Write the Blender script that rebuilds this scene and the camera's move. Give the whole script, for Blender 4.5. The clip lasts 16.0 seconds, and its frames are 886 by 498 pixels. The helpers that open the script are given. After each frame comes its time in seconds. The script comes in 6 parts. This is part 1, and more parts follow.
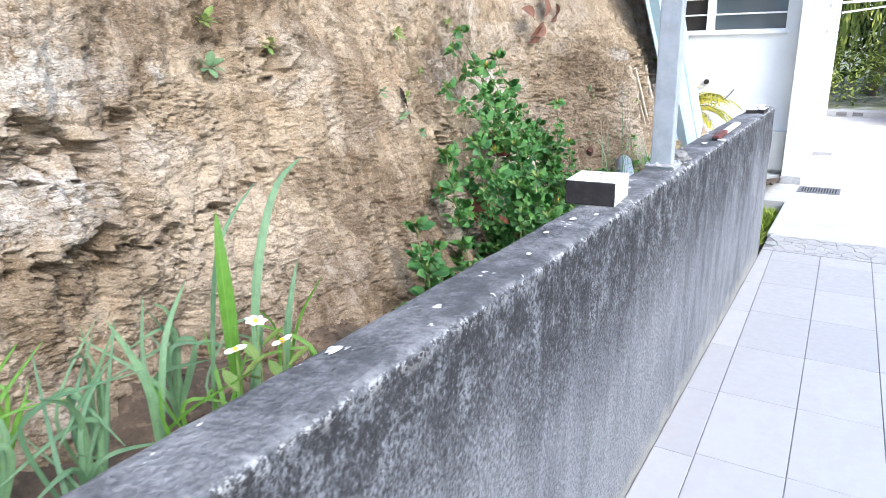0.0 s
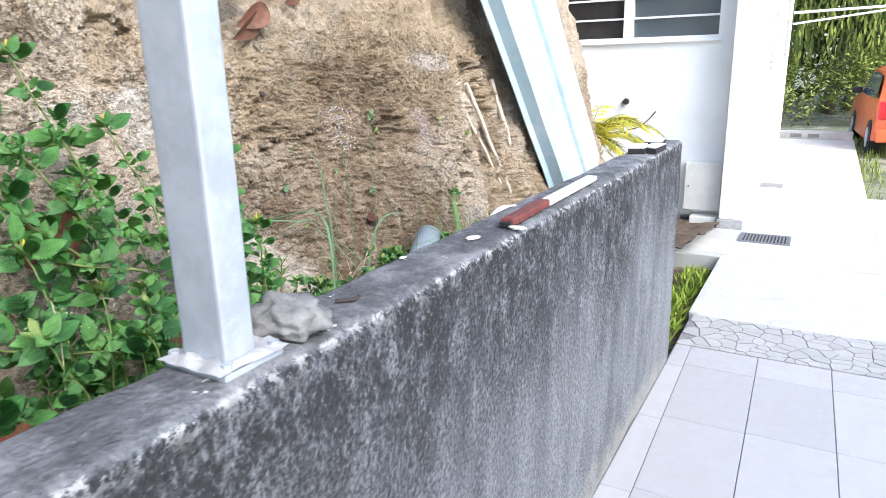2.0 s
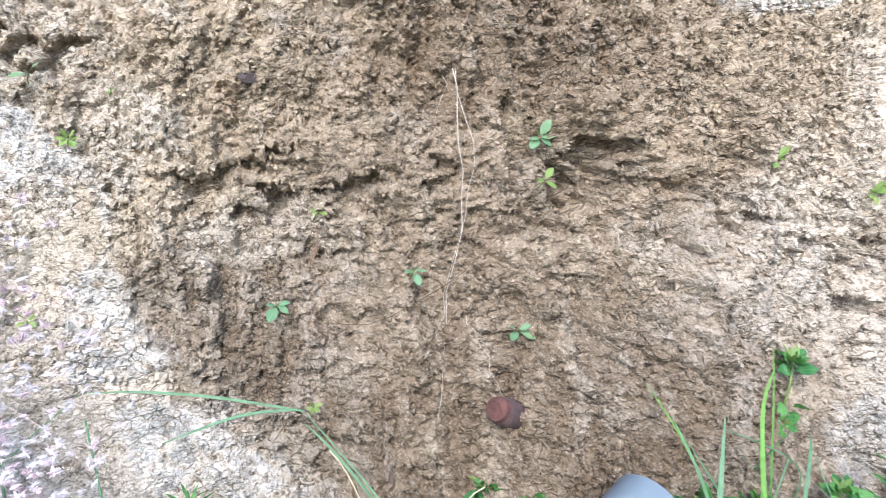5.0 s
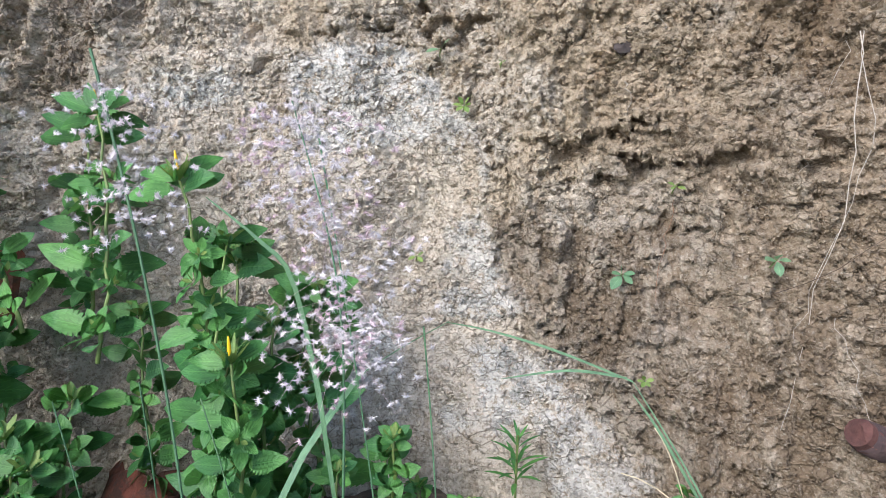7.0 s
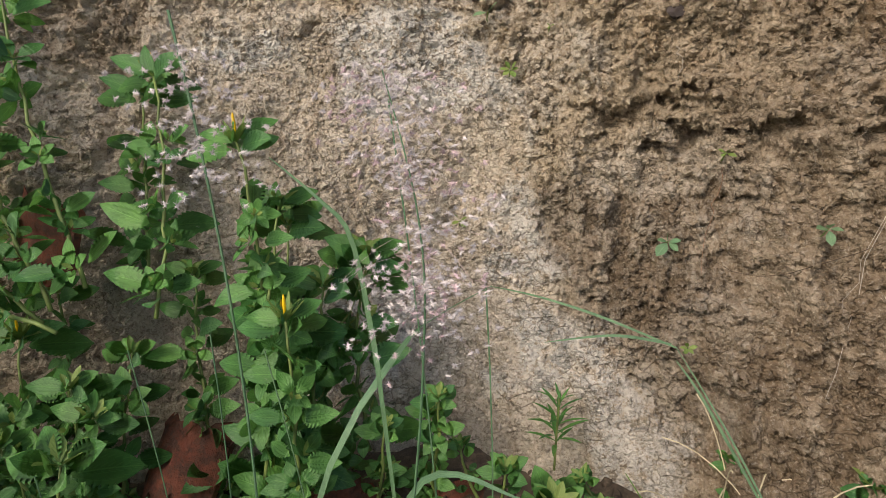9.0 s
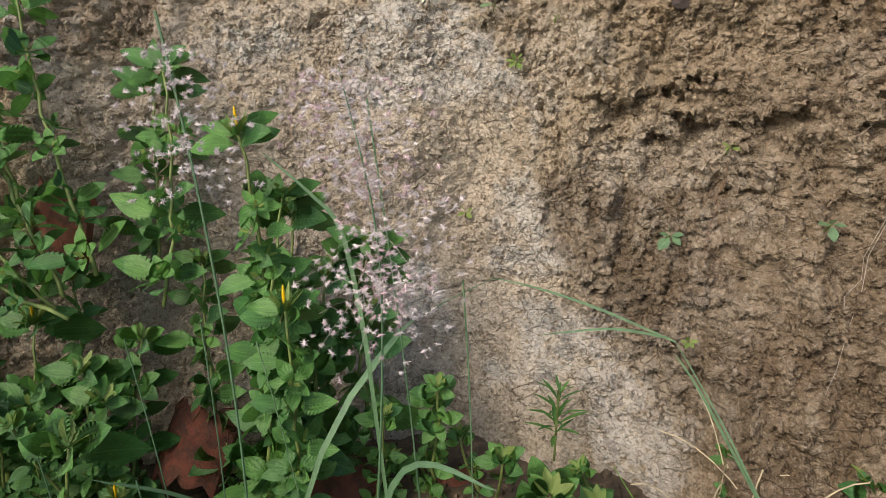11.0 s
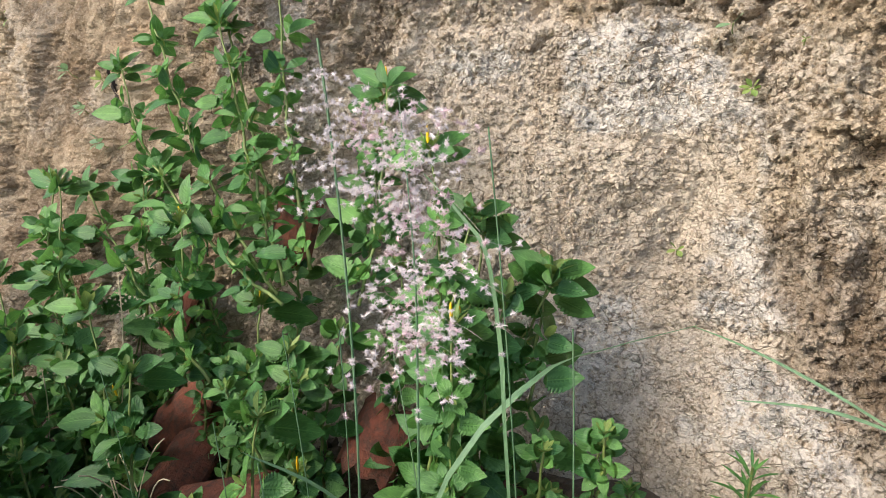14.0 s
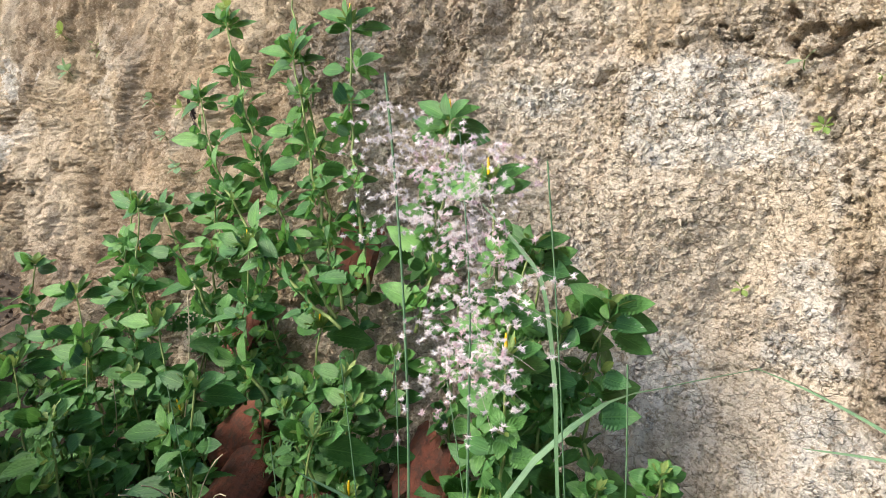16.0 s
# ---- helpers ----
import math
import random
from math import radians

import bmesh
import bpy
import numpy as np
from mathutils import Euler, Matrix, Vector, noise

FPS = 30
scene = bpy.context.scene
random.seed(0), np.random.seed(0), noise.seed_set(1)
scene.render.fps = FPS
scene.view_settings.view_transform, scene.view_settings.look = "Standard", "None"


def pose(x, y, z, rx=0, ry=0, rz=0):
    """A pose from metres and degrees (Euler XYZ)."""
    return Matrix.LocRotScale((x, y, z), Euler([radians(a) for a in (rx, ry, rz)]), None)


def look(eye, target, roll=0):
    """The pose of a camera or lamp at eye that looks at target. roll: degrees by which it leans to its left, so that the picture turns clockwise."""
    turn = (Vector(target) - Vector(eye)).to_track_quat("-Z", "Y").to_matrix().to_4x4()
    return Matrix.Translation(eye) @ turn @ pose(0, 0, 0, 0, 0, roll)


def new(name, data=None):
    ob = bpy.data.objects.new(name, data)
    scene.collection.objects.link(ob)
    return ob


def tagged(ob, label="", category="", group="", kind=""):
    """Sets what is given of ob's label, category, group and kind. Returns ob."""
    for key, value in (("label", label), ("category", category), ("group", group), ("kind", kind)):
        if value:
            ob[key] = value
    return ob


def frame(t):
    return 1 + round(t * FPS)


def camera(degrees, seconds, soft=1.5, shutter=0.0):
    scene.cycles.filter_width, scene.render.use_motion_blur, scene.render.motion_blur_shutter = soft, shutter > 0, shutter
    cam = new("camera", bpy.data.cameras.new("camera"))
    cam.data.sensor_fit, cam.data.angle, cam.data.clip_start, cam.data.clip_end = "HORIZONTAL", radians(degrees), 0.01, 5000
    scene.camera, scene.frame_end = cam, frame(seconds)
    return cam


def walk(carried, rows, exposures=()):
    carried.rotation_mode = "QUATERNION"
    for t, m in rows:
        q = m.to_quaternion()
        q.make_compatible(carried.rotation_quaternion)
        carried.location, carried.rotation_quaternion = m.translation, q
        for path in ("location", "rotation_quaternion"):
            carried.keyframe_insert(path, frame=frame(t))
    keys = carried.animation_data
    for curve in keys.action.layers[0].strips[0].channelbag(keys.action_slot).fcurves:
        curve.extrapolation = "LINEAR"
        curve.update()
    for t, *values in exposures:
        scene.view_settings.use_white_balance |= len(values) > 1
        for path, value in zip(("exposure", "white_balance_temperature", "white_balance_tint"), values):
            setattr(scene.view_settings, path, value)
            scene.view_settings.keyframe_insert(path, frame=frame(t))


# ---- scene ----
cam = camera(67.1, 16.0, soft=0.85, shutter=0.1)
PATH = [
    (0, (0.594, 3.324, 1.677), (-0.428, 4.942, 1.096), -1.3),
    (0.5, (0.59, 3.856, 1.64), (-0.406, 5.495, 1.07), -1.2),
    (1, (0.586, 4.402, 1.622), (-0.39, 6.055, 1.065), -1.2),
    (1.5, (0.617, 4.928, 1.605), (-0.352, 6.591, 1.064), -1.3),
    (2, (0.615, 5.489, 1.577), (-0.342, 7.163, 1.046), -1.4),
    (2.5, (0.531, 5.953, 1.564), (-0.438, 7.621, 1.037), -1.4),
    (3, (0.381, 6.405, 1.559), (-0.649, 8.041, 1.047), -1.7),
    (3.2, (0.325, 6.561, 1.552), (-0.778, 8.149, 1.042), -1.8),
    (5.3, (-0.173, 7.28, 1.48), (-2.056, 7.713, 0.965), -3.3),
    (5.5, (-0.189, 7.298, 1.496), (-2.11, 7.503, 0.978), -3.8),
    (6, (-0.148, 7.277, 1.495), (-2.074, 7.037, 1.011), -3.9),
    (6.5, (-0.11, 7.258, 1.479), (-2.024, 6.933, 0.999), -3.2),
    (7, (-0.101, 7.27, 1.468), (-2.004, 6.922, 0.962), -3.5),
    (7.5, (-0.105, 7.26, 1.471), (-1.996, 6.876, 0.947), -3.5),
    (8, (-0.094, 7.253, 1.471), (-1.975, 6.842, 0.931), -3.4),
    (8.5, (-0.086, 7.253, 1.465), (-1.958, 6.822, 0.909), -3.4),
    (9, (-0.083, 7.248, 1.467), (-1.943, 6.812, 0.874), -3.4),
    (9.5, (-0.075, 7.254, 1.47), (-1.929, 6.808, 0.867), -3.4),
    (11.8, (-0.107, 7.291, 1.475), (-1.932, 6.769, 0.845), -3.6),
    (12, (-0.122, 7.287, 1.459), (-1.958, 6.794, 0.839), -3.3),
    (12.5, (-0.177, 7.347, 1.466), (-1.892, 6.491, 0.894), -4.7),
    (13, (-0.155, 7.376, 1.474), (-1.738, 6.292, 0.909), -4.3),
    (13.5, (-0.154, 7.368, 1.474), (-1.738, 6.266, 0.944), -3.2),
    (14, (-0.152, 7.369, 1.474), (-1.672, 6.183, 0.942), -3.2),
    (14.5, (-0.149, 7.372, 1.475), (-1.638, 6.143, 0.953), -3.0),
    (15, (-0.146, 7.377, 1.476), (-1.596, 6.091, 0.982), -2.9),
    (15.5, (-0.149, 7.372, 1.475), (-1.579, 6.055, 1.005), -2.7),
    (16, (-0.146, 7.376, 1.476), (-1.573, 6.044, 1.039), -2.5),
]
walk(cam, [(t, look(eye, target, roll)) for t, eye, target, roll in PATH],
     exposures=((0.0, 1.1, 5950, 9), (2.0, 1.05, 6100, 9), (3.2, 0.9, 6400, 9), (5.3, 1.35, 5500, 8), (6.0, 1.25, 5450, 8), (7.0, 0.85, 5800, 8), (8.0, 0.45, 6500, 9), (9.0, 0.25, 7200, 10),
                (12.0, 0.25, 7200, 10), (13.0, 0.6, 7000, 10), (14.0, 0.9, 6900, 10), (16.0, 1.1, 6900, 8)))

# ---------------------------------------------------------------- light
world = bpy.data.worlds.new("sky_world")
scene.world = world
world.use_nodes = True
wn = world.node_tree.nodes
sky = wn.new("ShaderNodeTexSky")
sky.sky_type = "NISHITA"
sky.sun_disc = False
sky.sun_elevation = radians(40)
sky.sun_rotation = radians(113)
sky.air_density, sky.dust_density = 1.0, 2.0
wn["Background"].inputs[1].default_value = 0.20
world.node_tree.links.new(sky.outputs[0], wn["Background"].inputs[0])
sun = new("sun", bpy.data.lights.new("sun", "SUN"))
sun.data.energy, sun.data.angle, sun.data.color = 1.9, radians(32), (1.0, 0.95, 0.87)
sun.matrix_world = look((6.3, -3.0, 6.6), (0, 0, 0))


# ---------------------------------------------------------------- materials
class Mat:
    """A small builder for node materials."""

    def __init__(self, name):
        self.m = bpy.data.materials.new(name)
        self.m.use_nodes = True
        self.t = self.m.node_tree
        self.b = self.t.nodes["Principled BSDF"]
        self.pos = None

    def put(self, sock, v):
        if isinstance(v, bpy.types.NodeSocket):
            self.t.links.new(v, sock)
        elif isinstance(v, (tuple, list)) and len(v) == 3 and sock.type == "RGBA":
            sock.default_value = (*v, 1)
        else:
            sock.default_value = v

    def coords(self, scale=(1, 1, 1), kind="Object"):
        c = self.t.nodes.new("ShaderNodeTexCoord")
        mp = self.t.nodes.new("ShaderNodeMapping")
        self.t.links.new(c.outputs[kind], mp.inputs[0])
        mp.inputs["Scale"].default_value = scale
        return mp.outputs[0]

    def world(self, scale=(1, 1, 1)):
        c = self.t.nodes.new("ShaderNodeNewGeometry")
        mp = self.t.nodes.new("ShaderNodeMapping")
        self.t.links.new(c.outputs["Position"], mp.inputs[0])
        mp.inputs["Scale"].default_value = scale
        return mp.outputs[0]

    def noise(self, vec, scale, detail=4, rough=0.6, distort=0.0):
        n = self.t.nodes.new("ShaderNodeTexNoise")
        self.t.links.new(vec, n.inputs["Vector"])
        n.inputs["Scale"].default_value, n.inputs["Detail"].default_value = scale, detail
        n.inputs["Roughness"].default_value, n.inputs["Distortion"].default_value = rough, distort
        return n.outputs[0]

    def voronoi(self, vec, scale, feature="F1", out="Distance"):
        n = self.t.nodes.new("ShaderNodeTexVoronoi")
        n.feature = feature
        self.t.links.new(vec, n.inputs["Vector"])
        n.inputs["Scale"].default_value = scale
        return n.outputs[out]

    def ramp(self, fac, lo, hi, a=0.0, b=1.0):
        n = self.t.nodes.new("ShaderNodeMapRange")
        n.interpolation_type = "SMOOTHSTEP"
        self.put(n.inputs[0], fac)
        for i, v in zip((1, 2, 3, 4), (lo, hi, a, b)):
            n.inputs[i].default_value = v
        return n.outputs[0]

    def math(self, op, a, b=0.0):
        n = self.t.nodes.new("ShaderNodeMath")
        n.operation = op
        self.put(n.inputs[0], a)
        self.put(n.inputs[1], b)
        return n.outputs[0]

    def mix(self, fac, a, b, blend="MIX"):
        n = self.t.nodes.new("ShaderNodeMix")
        n.data_type, n.blend_type = "RGBA", blend
        self.put(n.inputs["Factor"], fac)
        self.put(n.inputs[6], a)
        self.put(n.inputs[7], b)
        return n.outputs[2]

    def attr(self, name):
        n = self.t.nodes.new("ShaderNodeAttribute")
        n.attribute_name = name
        return n.outputs["Fac"]

    def random(self):
        return self.t.nodes.new("ShaderNodeObjectInfo").outputs["Random"]

    def island(self):
        return self.t.nodes.new("ShaderNodeNewGeometry").outputs["Random Per Island"]

    def bump(self, height, strength=0.5, distance=0.01, normal=None):
        n = self.t.nodes.new("ShaderNodeBump")
        n.inputs["Strength"].default_value, n.inputs["Distance"].default_value = strength, distance
        self.put(n.inputs["Height"], height)
        if normal is not None:
            self.put(n.inputs["Normal"], normal)
        return n.outputs[0]

    def done(self, color, rough=0.7, normal=None, metal=0.0, **more):
        self.put(self.b.inputs["Base Color"], color)
        self.put(self.b.inputs["Roughness"], rough)
        self.put(self.b.inputs["Metallic"], metal)
        if normal is not None:
            self.put(self.b.inputs["Normal"], normal)
        for k, v in more.items():
            self.put(self.b.inputs[k.replace("_", " ")], v)
        return self.m


def bent0(a, w):
    """Coordinates pushed about by a noise, so that cells lose their round shape."""
    return a.mix(0.012, w, a.noise(w, 70, 3))


def soil_material():
    a = Mat("clay_soil")
    w = a.world()
    ws = a.world((1, 2.4, 0.8))
    flat = a.world((1, 0.75, 1.35))
    big = a.noise(w, 2.2, 5, 0.6)
    mid = a.noise(ws, 7.0, 6, 0.68, 0.4)
    fine = a.noise(w, 60, 5, 0.72)
    grain = a.noise(a.world((1, 0.9, 1.15)), 150, 4, 0.66)
    crumb = a.voronoi(bent0(a, w), 125)
    bent = a.mix(0.045, flat, a.noise(w, 16, 4))
    bent2 = a.mix(0.02, flat, a.noise(w, 40, 3))
    plate = a.voronoi(bent, 42, "F1", "Color")
    plate2 = a.voronoi(bent2, 115, "F1", "Color")
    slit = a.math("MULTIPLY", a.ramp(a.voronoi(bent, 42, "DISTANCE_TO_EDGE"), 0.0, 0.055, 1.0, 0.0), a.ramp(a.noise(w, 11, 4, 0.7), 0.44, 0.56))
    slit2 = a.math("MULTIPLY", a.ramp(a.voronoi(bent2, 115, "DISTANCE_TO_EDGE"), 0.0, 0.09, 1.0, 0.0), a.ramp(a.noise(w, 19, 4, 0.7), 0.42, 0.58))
    c = a.mix(a.ramp(mid, 0.3, 0.7), (0.36, 0.268, 0.178), (0.55, 0.44, 0.315))
    c = a.mix(a.ramp(big, 0.42, 0.68, 0, 0.6), c, (0.60, 0.49, 0.36))
    c = a.mix(a.ramp(a.noise(w, 3.6, 4, 0.6), 0.55, 0.75, 0, 0.45), c, (0.50, 0.315, 0.175))
    pale = a.math("MULTIPLY", a.attr("pale"), a.ramp(a.noise(w, 26, 6, 0.78), 0.22, 0.5, 0.35, 1.0))
    c = a.mix(a.math("MULTIPLY", pale, 0.78), c, (0.70, 0.60, 0.49))
    streak = a.math("MULTIPLY", a.attr("pale"), a.ramp(a.noise(a.world((1, 3.4, 0.7)), 9, 5, 0.7), 0.5, 0.68, 0, 0.55))
    c = a.mix(streak, c, (0.50, 0.375, 0.26))
    chalk = a.math("MULTIPLY", a.attr("chalk"), a.ramp(a.noise(w, 30, 7, 0.82), 0.40, 0.52))
    c = a.mix(a.math("MULTIPLY", chalk, 0.85), c, (0.70, 0.65, 0.59))
    grey = a.math("MULTIPLY", a.attr("chalk"), a.ramp(a.noise(a.world((1, 1, 1.6)), 13, 6, 0.75), 0.54, 0.64, 0, 0.75))
    c = a.mix(grey, c, (0.28, 0.275, 0.26))
    damp = a.math("MULTIPLY", a.attr("damp"), a.ramp(a.noise(ws, 10, 6, 0.7), 0.32, 0.6, 0.35, 0.92))
    c = a.mix(damp, c, (0.19, 0.132, 0.083))
    # Light and shade put into the colour: relief dips darker, crumb tops lighter.
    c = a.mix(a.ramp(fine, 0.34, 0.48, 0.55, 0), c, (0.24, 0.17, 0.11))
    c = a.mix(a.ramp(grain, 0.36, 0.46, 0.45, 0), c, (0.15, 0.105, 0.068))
    c = a.mix(a.ramp(grain, 0.54, 0.66, 0, 0.26), c, (0.74, 0.65, 0.53))
    moss = a.math("MULTIPLY", a.ramp(a.noise(w, 5, 5, 0.7), 0.58, 0.72), a.ramp(a.noise(ws, 15, 5, 0.75), 0.48, 0.66))
    c = a.mix(a.math("MULTIPLY", moss, 0.55), c, (0.13, 0.115, 0.08))
    # The cracks' shade is coloured in as well, as dark brown.
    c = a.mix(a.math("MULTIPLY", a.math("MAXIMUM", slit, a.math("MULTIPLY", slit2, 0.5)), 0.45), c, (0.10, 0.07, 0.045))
    h = a.math("ADD", a.math("MULTIPLY", fine, 0.9), a.math("SUBTRACT", a.math("MULTIPLY", grain, 1.2), a.math("MULTIPLY", crumb, 0.5)))
    h = a.math("ADD", h, a.math("ADD", a.math("MULTIPLY", plate, 0.45), a.math("MULTIPLY", plate2, 0.4)))
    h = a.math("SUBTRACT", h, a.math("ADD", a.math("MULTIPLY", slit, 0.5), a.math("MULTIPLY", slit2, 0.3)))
    return a.done(c, 0.95, a.bump(h, 1.0, 0.0075), Specular_IOR_Level=0.15)


def stucco_wall_material():
    a = Mat("weathered_stucco")
    w = a.world()
    st = a.world((1, 2.6, 0.6))
    pit = a.voronoi(w, 80)
    speck = a.noise(a.world((1, 1.15, 0.95)), 82, 5, 0.78)
    streak = a.noise(st, 3.0, 5, 0.65)
    c = a.mix(a.ramp(streak, 0.3, 0.7), (0.14, 0.148, 0.167), (0.265, 0.278, 0.308))
    c = a.mix(a.ramp(a.noise(w, 1.1, 4, 0.6), 0.4, 0.66, 0, 0.5), c, (0.29, 0.30, 0.32))
    mold = a.math("MULTIPLY", a.attr("mold"), a.ramp(a.noise(a.world((1, 1.3, 0.9)), 9, 6, 0.8), 0.36, 0.56))
    c = a.mix(a.math("MULTIPLY", mold, 0.93), c, (0.024, 0.024, 0.027))
    dark_speck = a.math("MULTIPLY", a.ramp(speck, 0.42, 0.53, 0.9, 0), a.math("ADD", a.math("MULTIPLY", a.attr("mold"), 0.45), 0.55))
    c = a.mix(dark_speck, c, (0.03, 0.03, 0.033))
    c = a.mix(a.ramp(speck, 0.56, 0.66, 0, 0.45), c, (0.44, 0.45, 0.48))
    chip = a.math("MULTIPLY", a.attr("edge"), a.ramp(a.noise(w, 24, 5, 0.85), 0.50, 0.58))
    c = a.mix(chip, c, (0.68, 0.68, 0.68))
    tint = a.mix(a.ramp(a.noise(w, 7, 6, 0.75), 0.38, 0.66), (0.10, 0.103, 0.112), (0.34, 0.345, 0.365))
    c = a.mix(a.math("MULTIPLY", a.attr("top"), 0.8), c, tint)
    fleck = a.math("MULTIPLY", a.attr("top"), a.ramp(a.noise(w, 19, 3, 0.6), 0.66, 0.70))
    c = a.mix(fleck, c, (0.75, 0.75, 0.74))
    c = a.mix(a.math("MULTIPLY", a.attr("foot"), 0.55), c, (0.40, 0.385, 0.33))
    h = a.math("ADD", a.math("MULTIPLY", pit, 0.8), a.math("MULTIPLY", speck, 1.4))
    h = a.math("ADD", h, a.math("MULTIPLY", a.noise(w, 9, 4, 0.6), 0.6))
    return a.done(c, 0.85, a.bump(h, 1.0, 0.009), Specular_IOR_Level=0.3)


def plain(name, color, rough=0.6, var=0.12, scale=8.0, bump=0.0, bscale=60, metal=0.0, dirt=None, dirt_at=(0.55, 0.75), spec=0.5):
    a = Mat(name)
    w = a.world()
    n = a.noise(w, scale, 5, 0.65)
    lo = tuple(v * (1 - var) for v in color)
    hi = tuple(min(1, v * (1 + var)) for v in color)
    c = a.mix(a.ramp(n, 0.3, 0.7), lo, hi)
    if dirt:
        c = a.mix(a.ramp(a.noise(w, scale * 1.7, 6, 0.75), *dirt_at, 0, 0.8), c, dirt)
    nm = a.bump(a.noise(w, bscale, 5, 0.7), bump, 0.006) if bump else None
    return a.done(c, rough, nm, metal, Specular_IOR_Level=spec)


def tile_material(name, base):
    a = Mat(name)
    w = a.world()
    c = a.mix(a.ramp(a.random(), 0, 1), tuple(v * 0.93 for v in base), tuple(min(1, v * 1.05) for v in base))
    c = a.mix(a.ramp(a.noise(a.world((1.6, 0.8, 1)), 5, 6, 0.7), 0.4, 0.72, 0, 0.5), c, (0.36, 0.335, 0.33))
    c = a.mix(a.ramp(a.noise(a.world((1.0, 2.5, 1)), 13, 6, 0.8), 0.62, 0.75, 0, 0.5), c, (0.27, 0.255, 0.25))
    nm = a.bump(a.noise(w, 35, 4, 0.6), 0.15, 0.004)
    return a.done(c, a.ramp(a.noise(w, 20, 3), 0.3, 0.7, 0.42, 0.65), nm)


def leaf_material(name, dark, light, gloss=0.5):
    a = Mat(name)
    uv = a.coords(kind="UV")
    sep = a.t.nodes.new("ShaderNodeSeparateXYZ")
    a.t.links.new(uv, sep.inputs[0])
    across = a.math("ABSOLUTE", a.math("SUBTRACT", sep.outputs[1], 0.5))
    vein = a.math("SINE", a.math("MULTIPLY", a.math("SUBTRACT", sep.outputs[0], a.math("MULTIPLY", across, 0.45)), 62.0))
    mid = a.ramp(across, 0.0, 0.035, 1.0, 0.0)
    rnd = a.random()
    c = a.mix(rnd, dark, light)
    c = a.mix(a.ramp(a.noise(a.world(), 55, 4, 0.7), 0.35, 0.7, 0, 0.5), c, tuple(v * 0.6 for v in dark))
    line = a.math("MAXIMUM", mid, a.ramp(vein, 0.8, 1.0, 0, 0.45))
    c = a.mix(a.math("MULTIPLY", line, 0.35), c, tuple(min(1, v * 1.9 + 0.03) for v in light))
    spots = a.math("MULTIPLY", a.ramp(a.noise(a.world(), 130, 3, 0.6), 0.66, 0.72), a.ramp(a.noise(a.world(), 6, 2), 0.52, 0.62, 0, 0.8))
    c = a.mix(spots, c, (0.42, 0.44, 0.36))
    h = a.math("SUBTRACT", a.math("MULTIPLY", vein, -0.5), a.math("MULTIPLY", mid, 1.2))
    m = a.done(c, gloss, a.bump(h, 0.3, 0.0016))
    tr = a.t.nodes.new("ShaderNodeBsdfTranslucent")
    a.put(tr.inputs[0], a.mix(0.6, c, tuple(min(1, v * 1.6) for v in light)))
    sh = a.t.nodes.new("ShaderNodeMixShader")
    sh.inputs[0].default_value = 0.28
    a.t.links.new(a.b.outputs[0], sh.inputs[1])
    a.t.links.new(tr.outputs[0], sh.inputs[2])
    a.t.links.new(sh.outputs[0], a.t.nodes["Material Output"].inputs[0])
    return m


def foliage_material(name, dark, light):
    a = Mat(name)
    c = a.mix(a.island(), dark, light)
    c = a.mix(a.ramp(a.noise(a.world(), 0.9, 4, 0.6), 0.4, 0.65, 0, 0.6), c, tuple(v * 0.55 for v in dark))
    return a.done(c, 0.6, Specular_IOR_Level=0.3)


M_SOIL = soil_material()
M_WALL = stucco_wall_material()
M_TILE = tile_material("floor_tile", (0.39, 0.388, 0.40))
M_MOSAIC = tile_material("broken_tile", (0.37, 0.365, 0.36))
M_GROUT = plain("grout", (0.22, 0.21, 0.21), 0.95, 0.2, 30, 0.4, dirt=(0.15, 0.14, 0.13))
M_GROUT_LIGHT = plain("pale_grout", (0.58, 0.57, 0.56), 0.9, 0.12, 30, 0.3)
M_SLAB = plain("pale_concrete", (0.50, 0.495, 0.48), 0.9, 0.12, 3.0, 0.5, 50, dirt=(0.36, 0.345, 0.32), dirt_at=(0.5, 0.75))
M_WHITE = plain("white_house_paint", (0.86, 0.885, 0.90), 0.7, 0.04, 2.0, 0.15, 70)
M_TRIM = plain("white_trim", (0.84, 0.85, 0.85), 0.5, 0.05, 5.0)
M_BOX = plain("meter_box_enamel", (0.66, 0.665, 0.64), 0.5, 0.06, 6.0, dirt=(0.45, 0.42, 0.38), dirt_at=(0.62, 0.8))
# Near-black: own colour of small fittings, painted shade in the room, pits and holes.
M_DARK = plain("dark_parts_and_shade", (0.035, 0.032, 0.03), 0.9, 0.2)
M_STEEL = plain("galvanised_steel", (0.40, 0.44, 0.49), 0.45, 0.12, 14.0, 0.1, 90, metal=0.35, dirt=(0.48, 0.51, 0.54), dirt_at=(0.5, 0.7))
M_CEMENT = plain("cement_daub", (0.36, 0.36, 0.37), 0.9, 0.2, 20, 0.8, 60)
M_ROCK = plain("grey_rock", (0.19, 0.19, 0.187), 0.9, 0.35, 18, 0.9, 45, dirt=(0.10, 0.098, 0.095))
M_BLOCK_WHITE = plain("chipped_white_paint", (0.72, 0.73, 0.70), 0.75, 0.08, 20, 0.4, 60, dirt=(0.22, 0.21, 0.19), dirt_at=(0.53, 0.59))
M_BLOCK_BLACK = plain("black_tar_paint", (0.016, 0.014, 0.015), 0.6, 0.5, 25, 0.3, 70, dirt=(0.06, 0.055, 0.055))
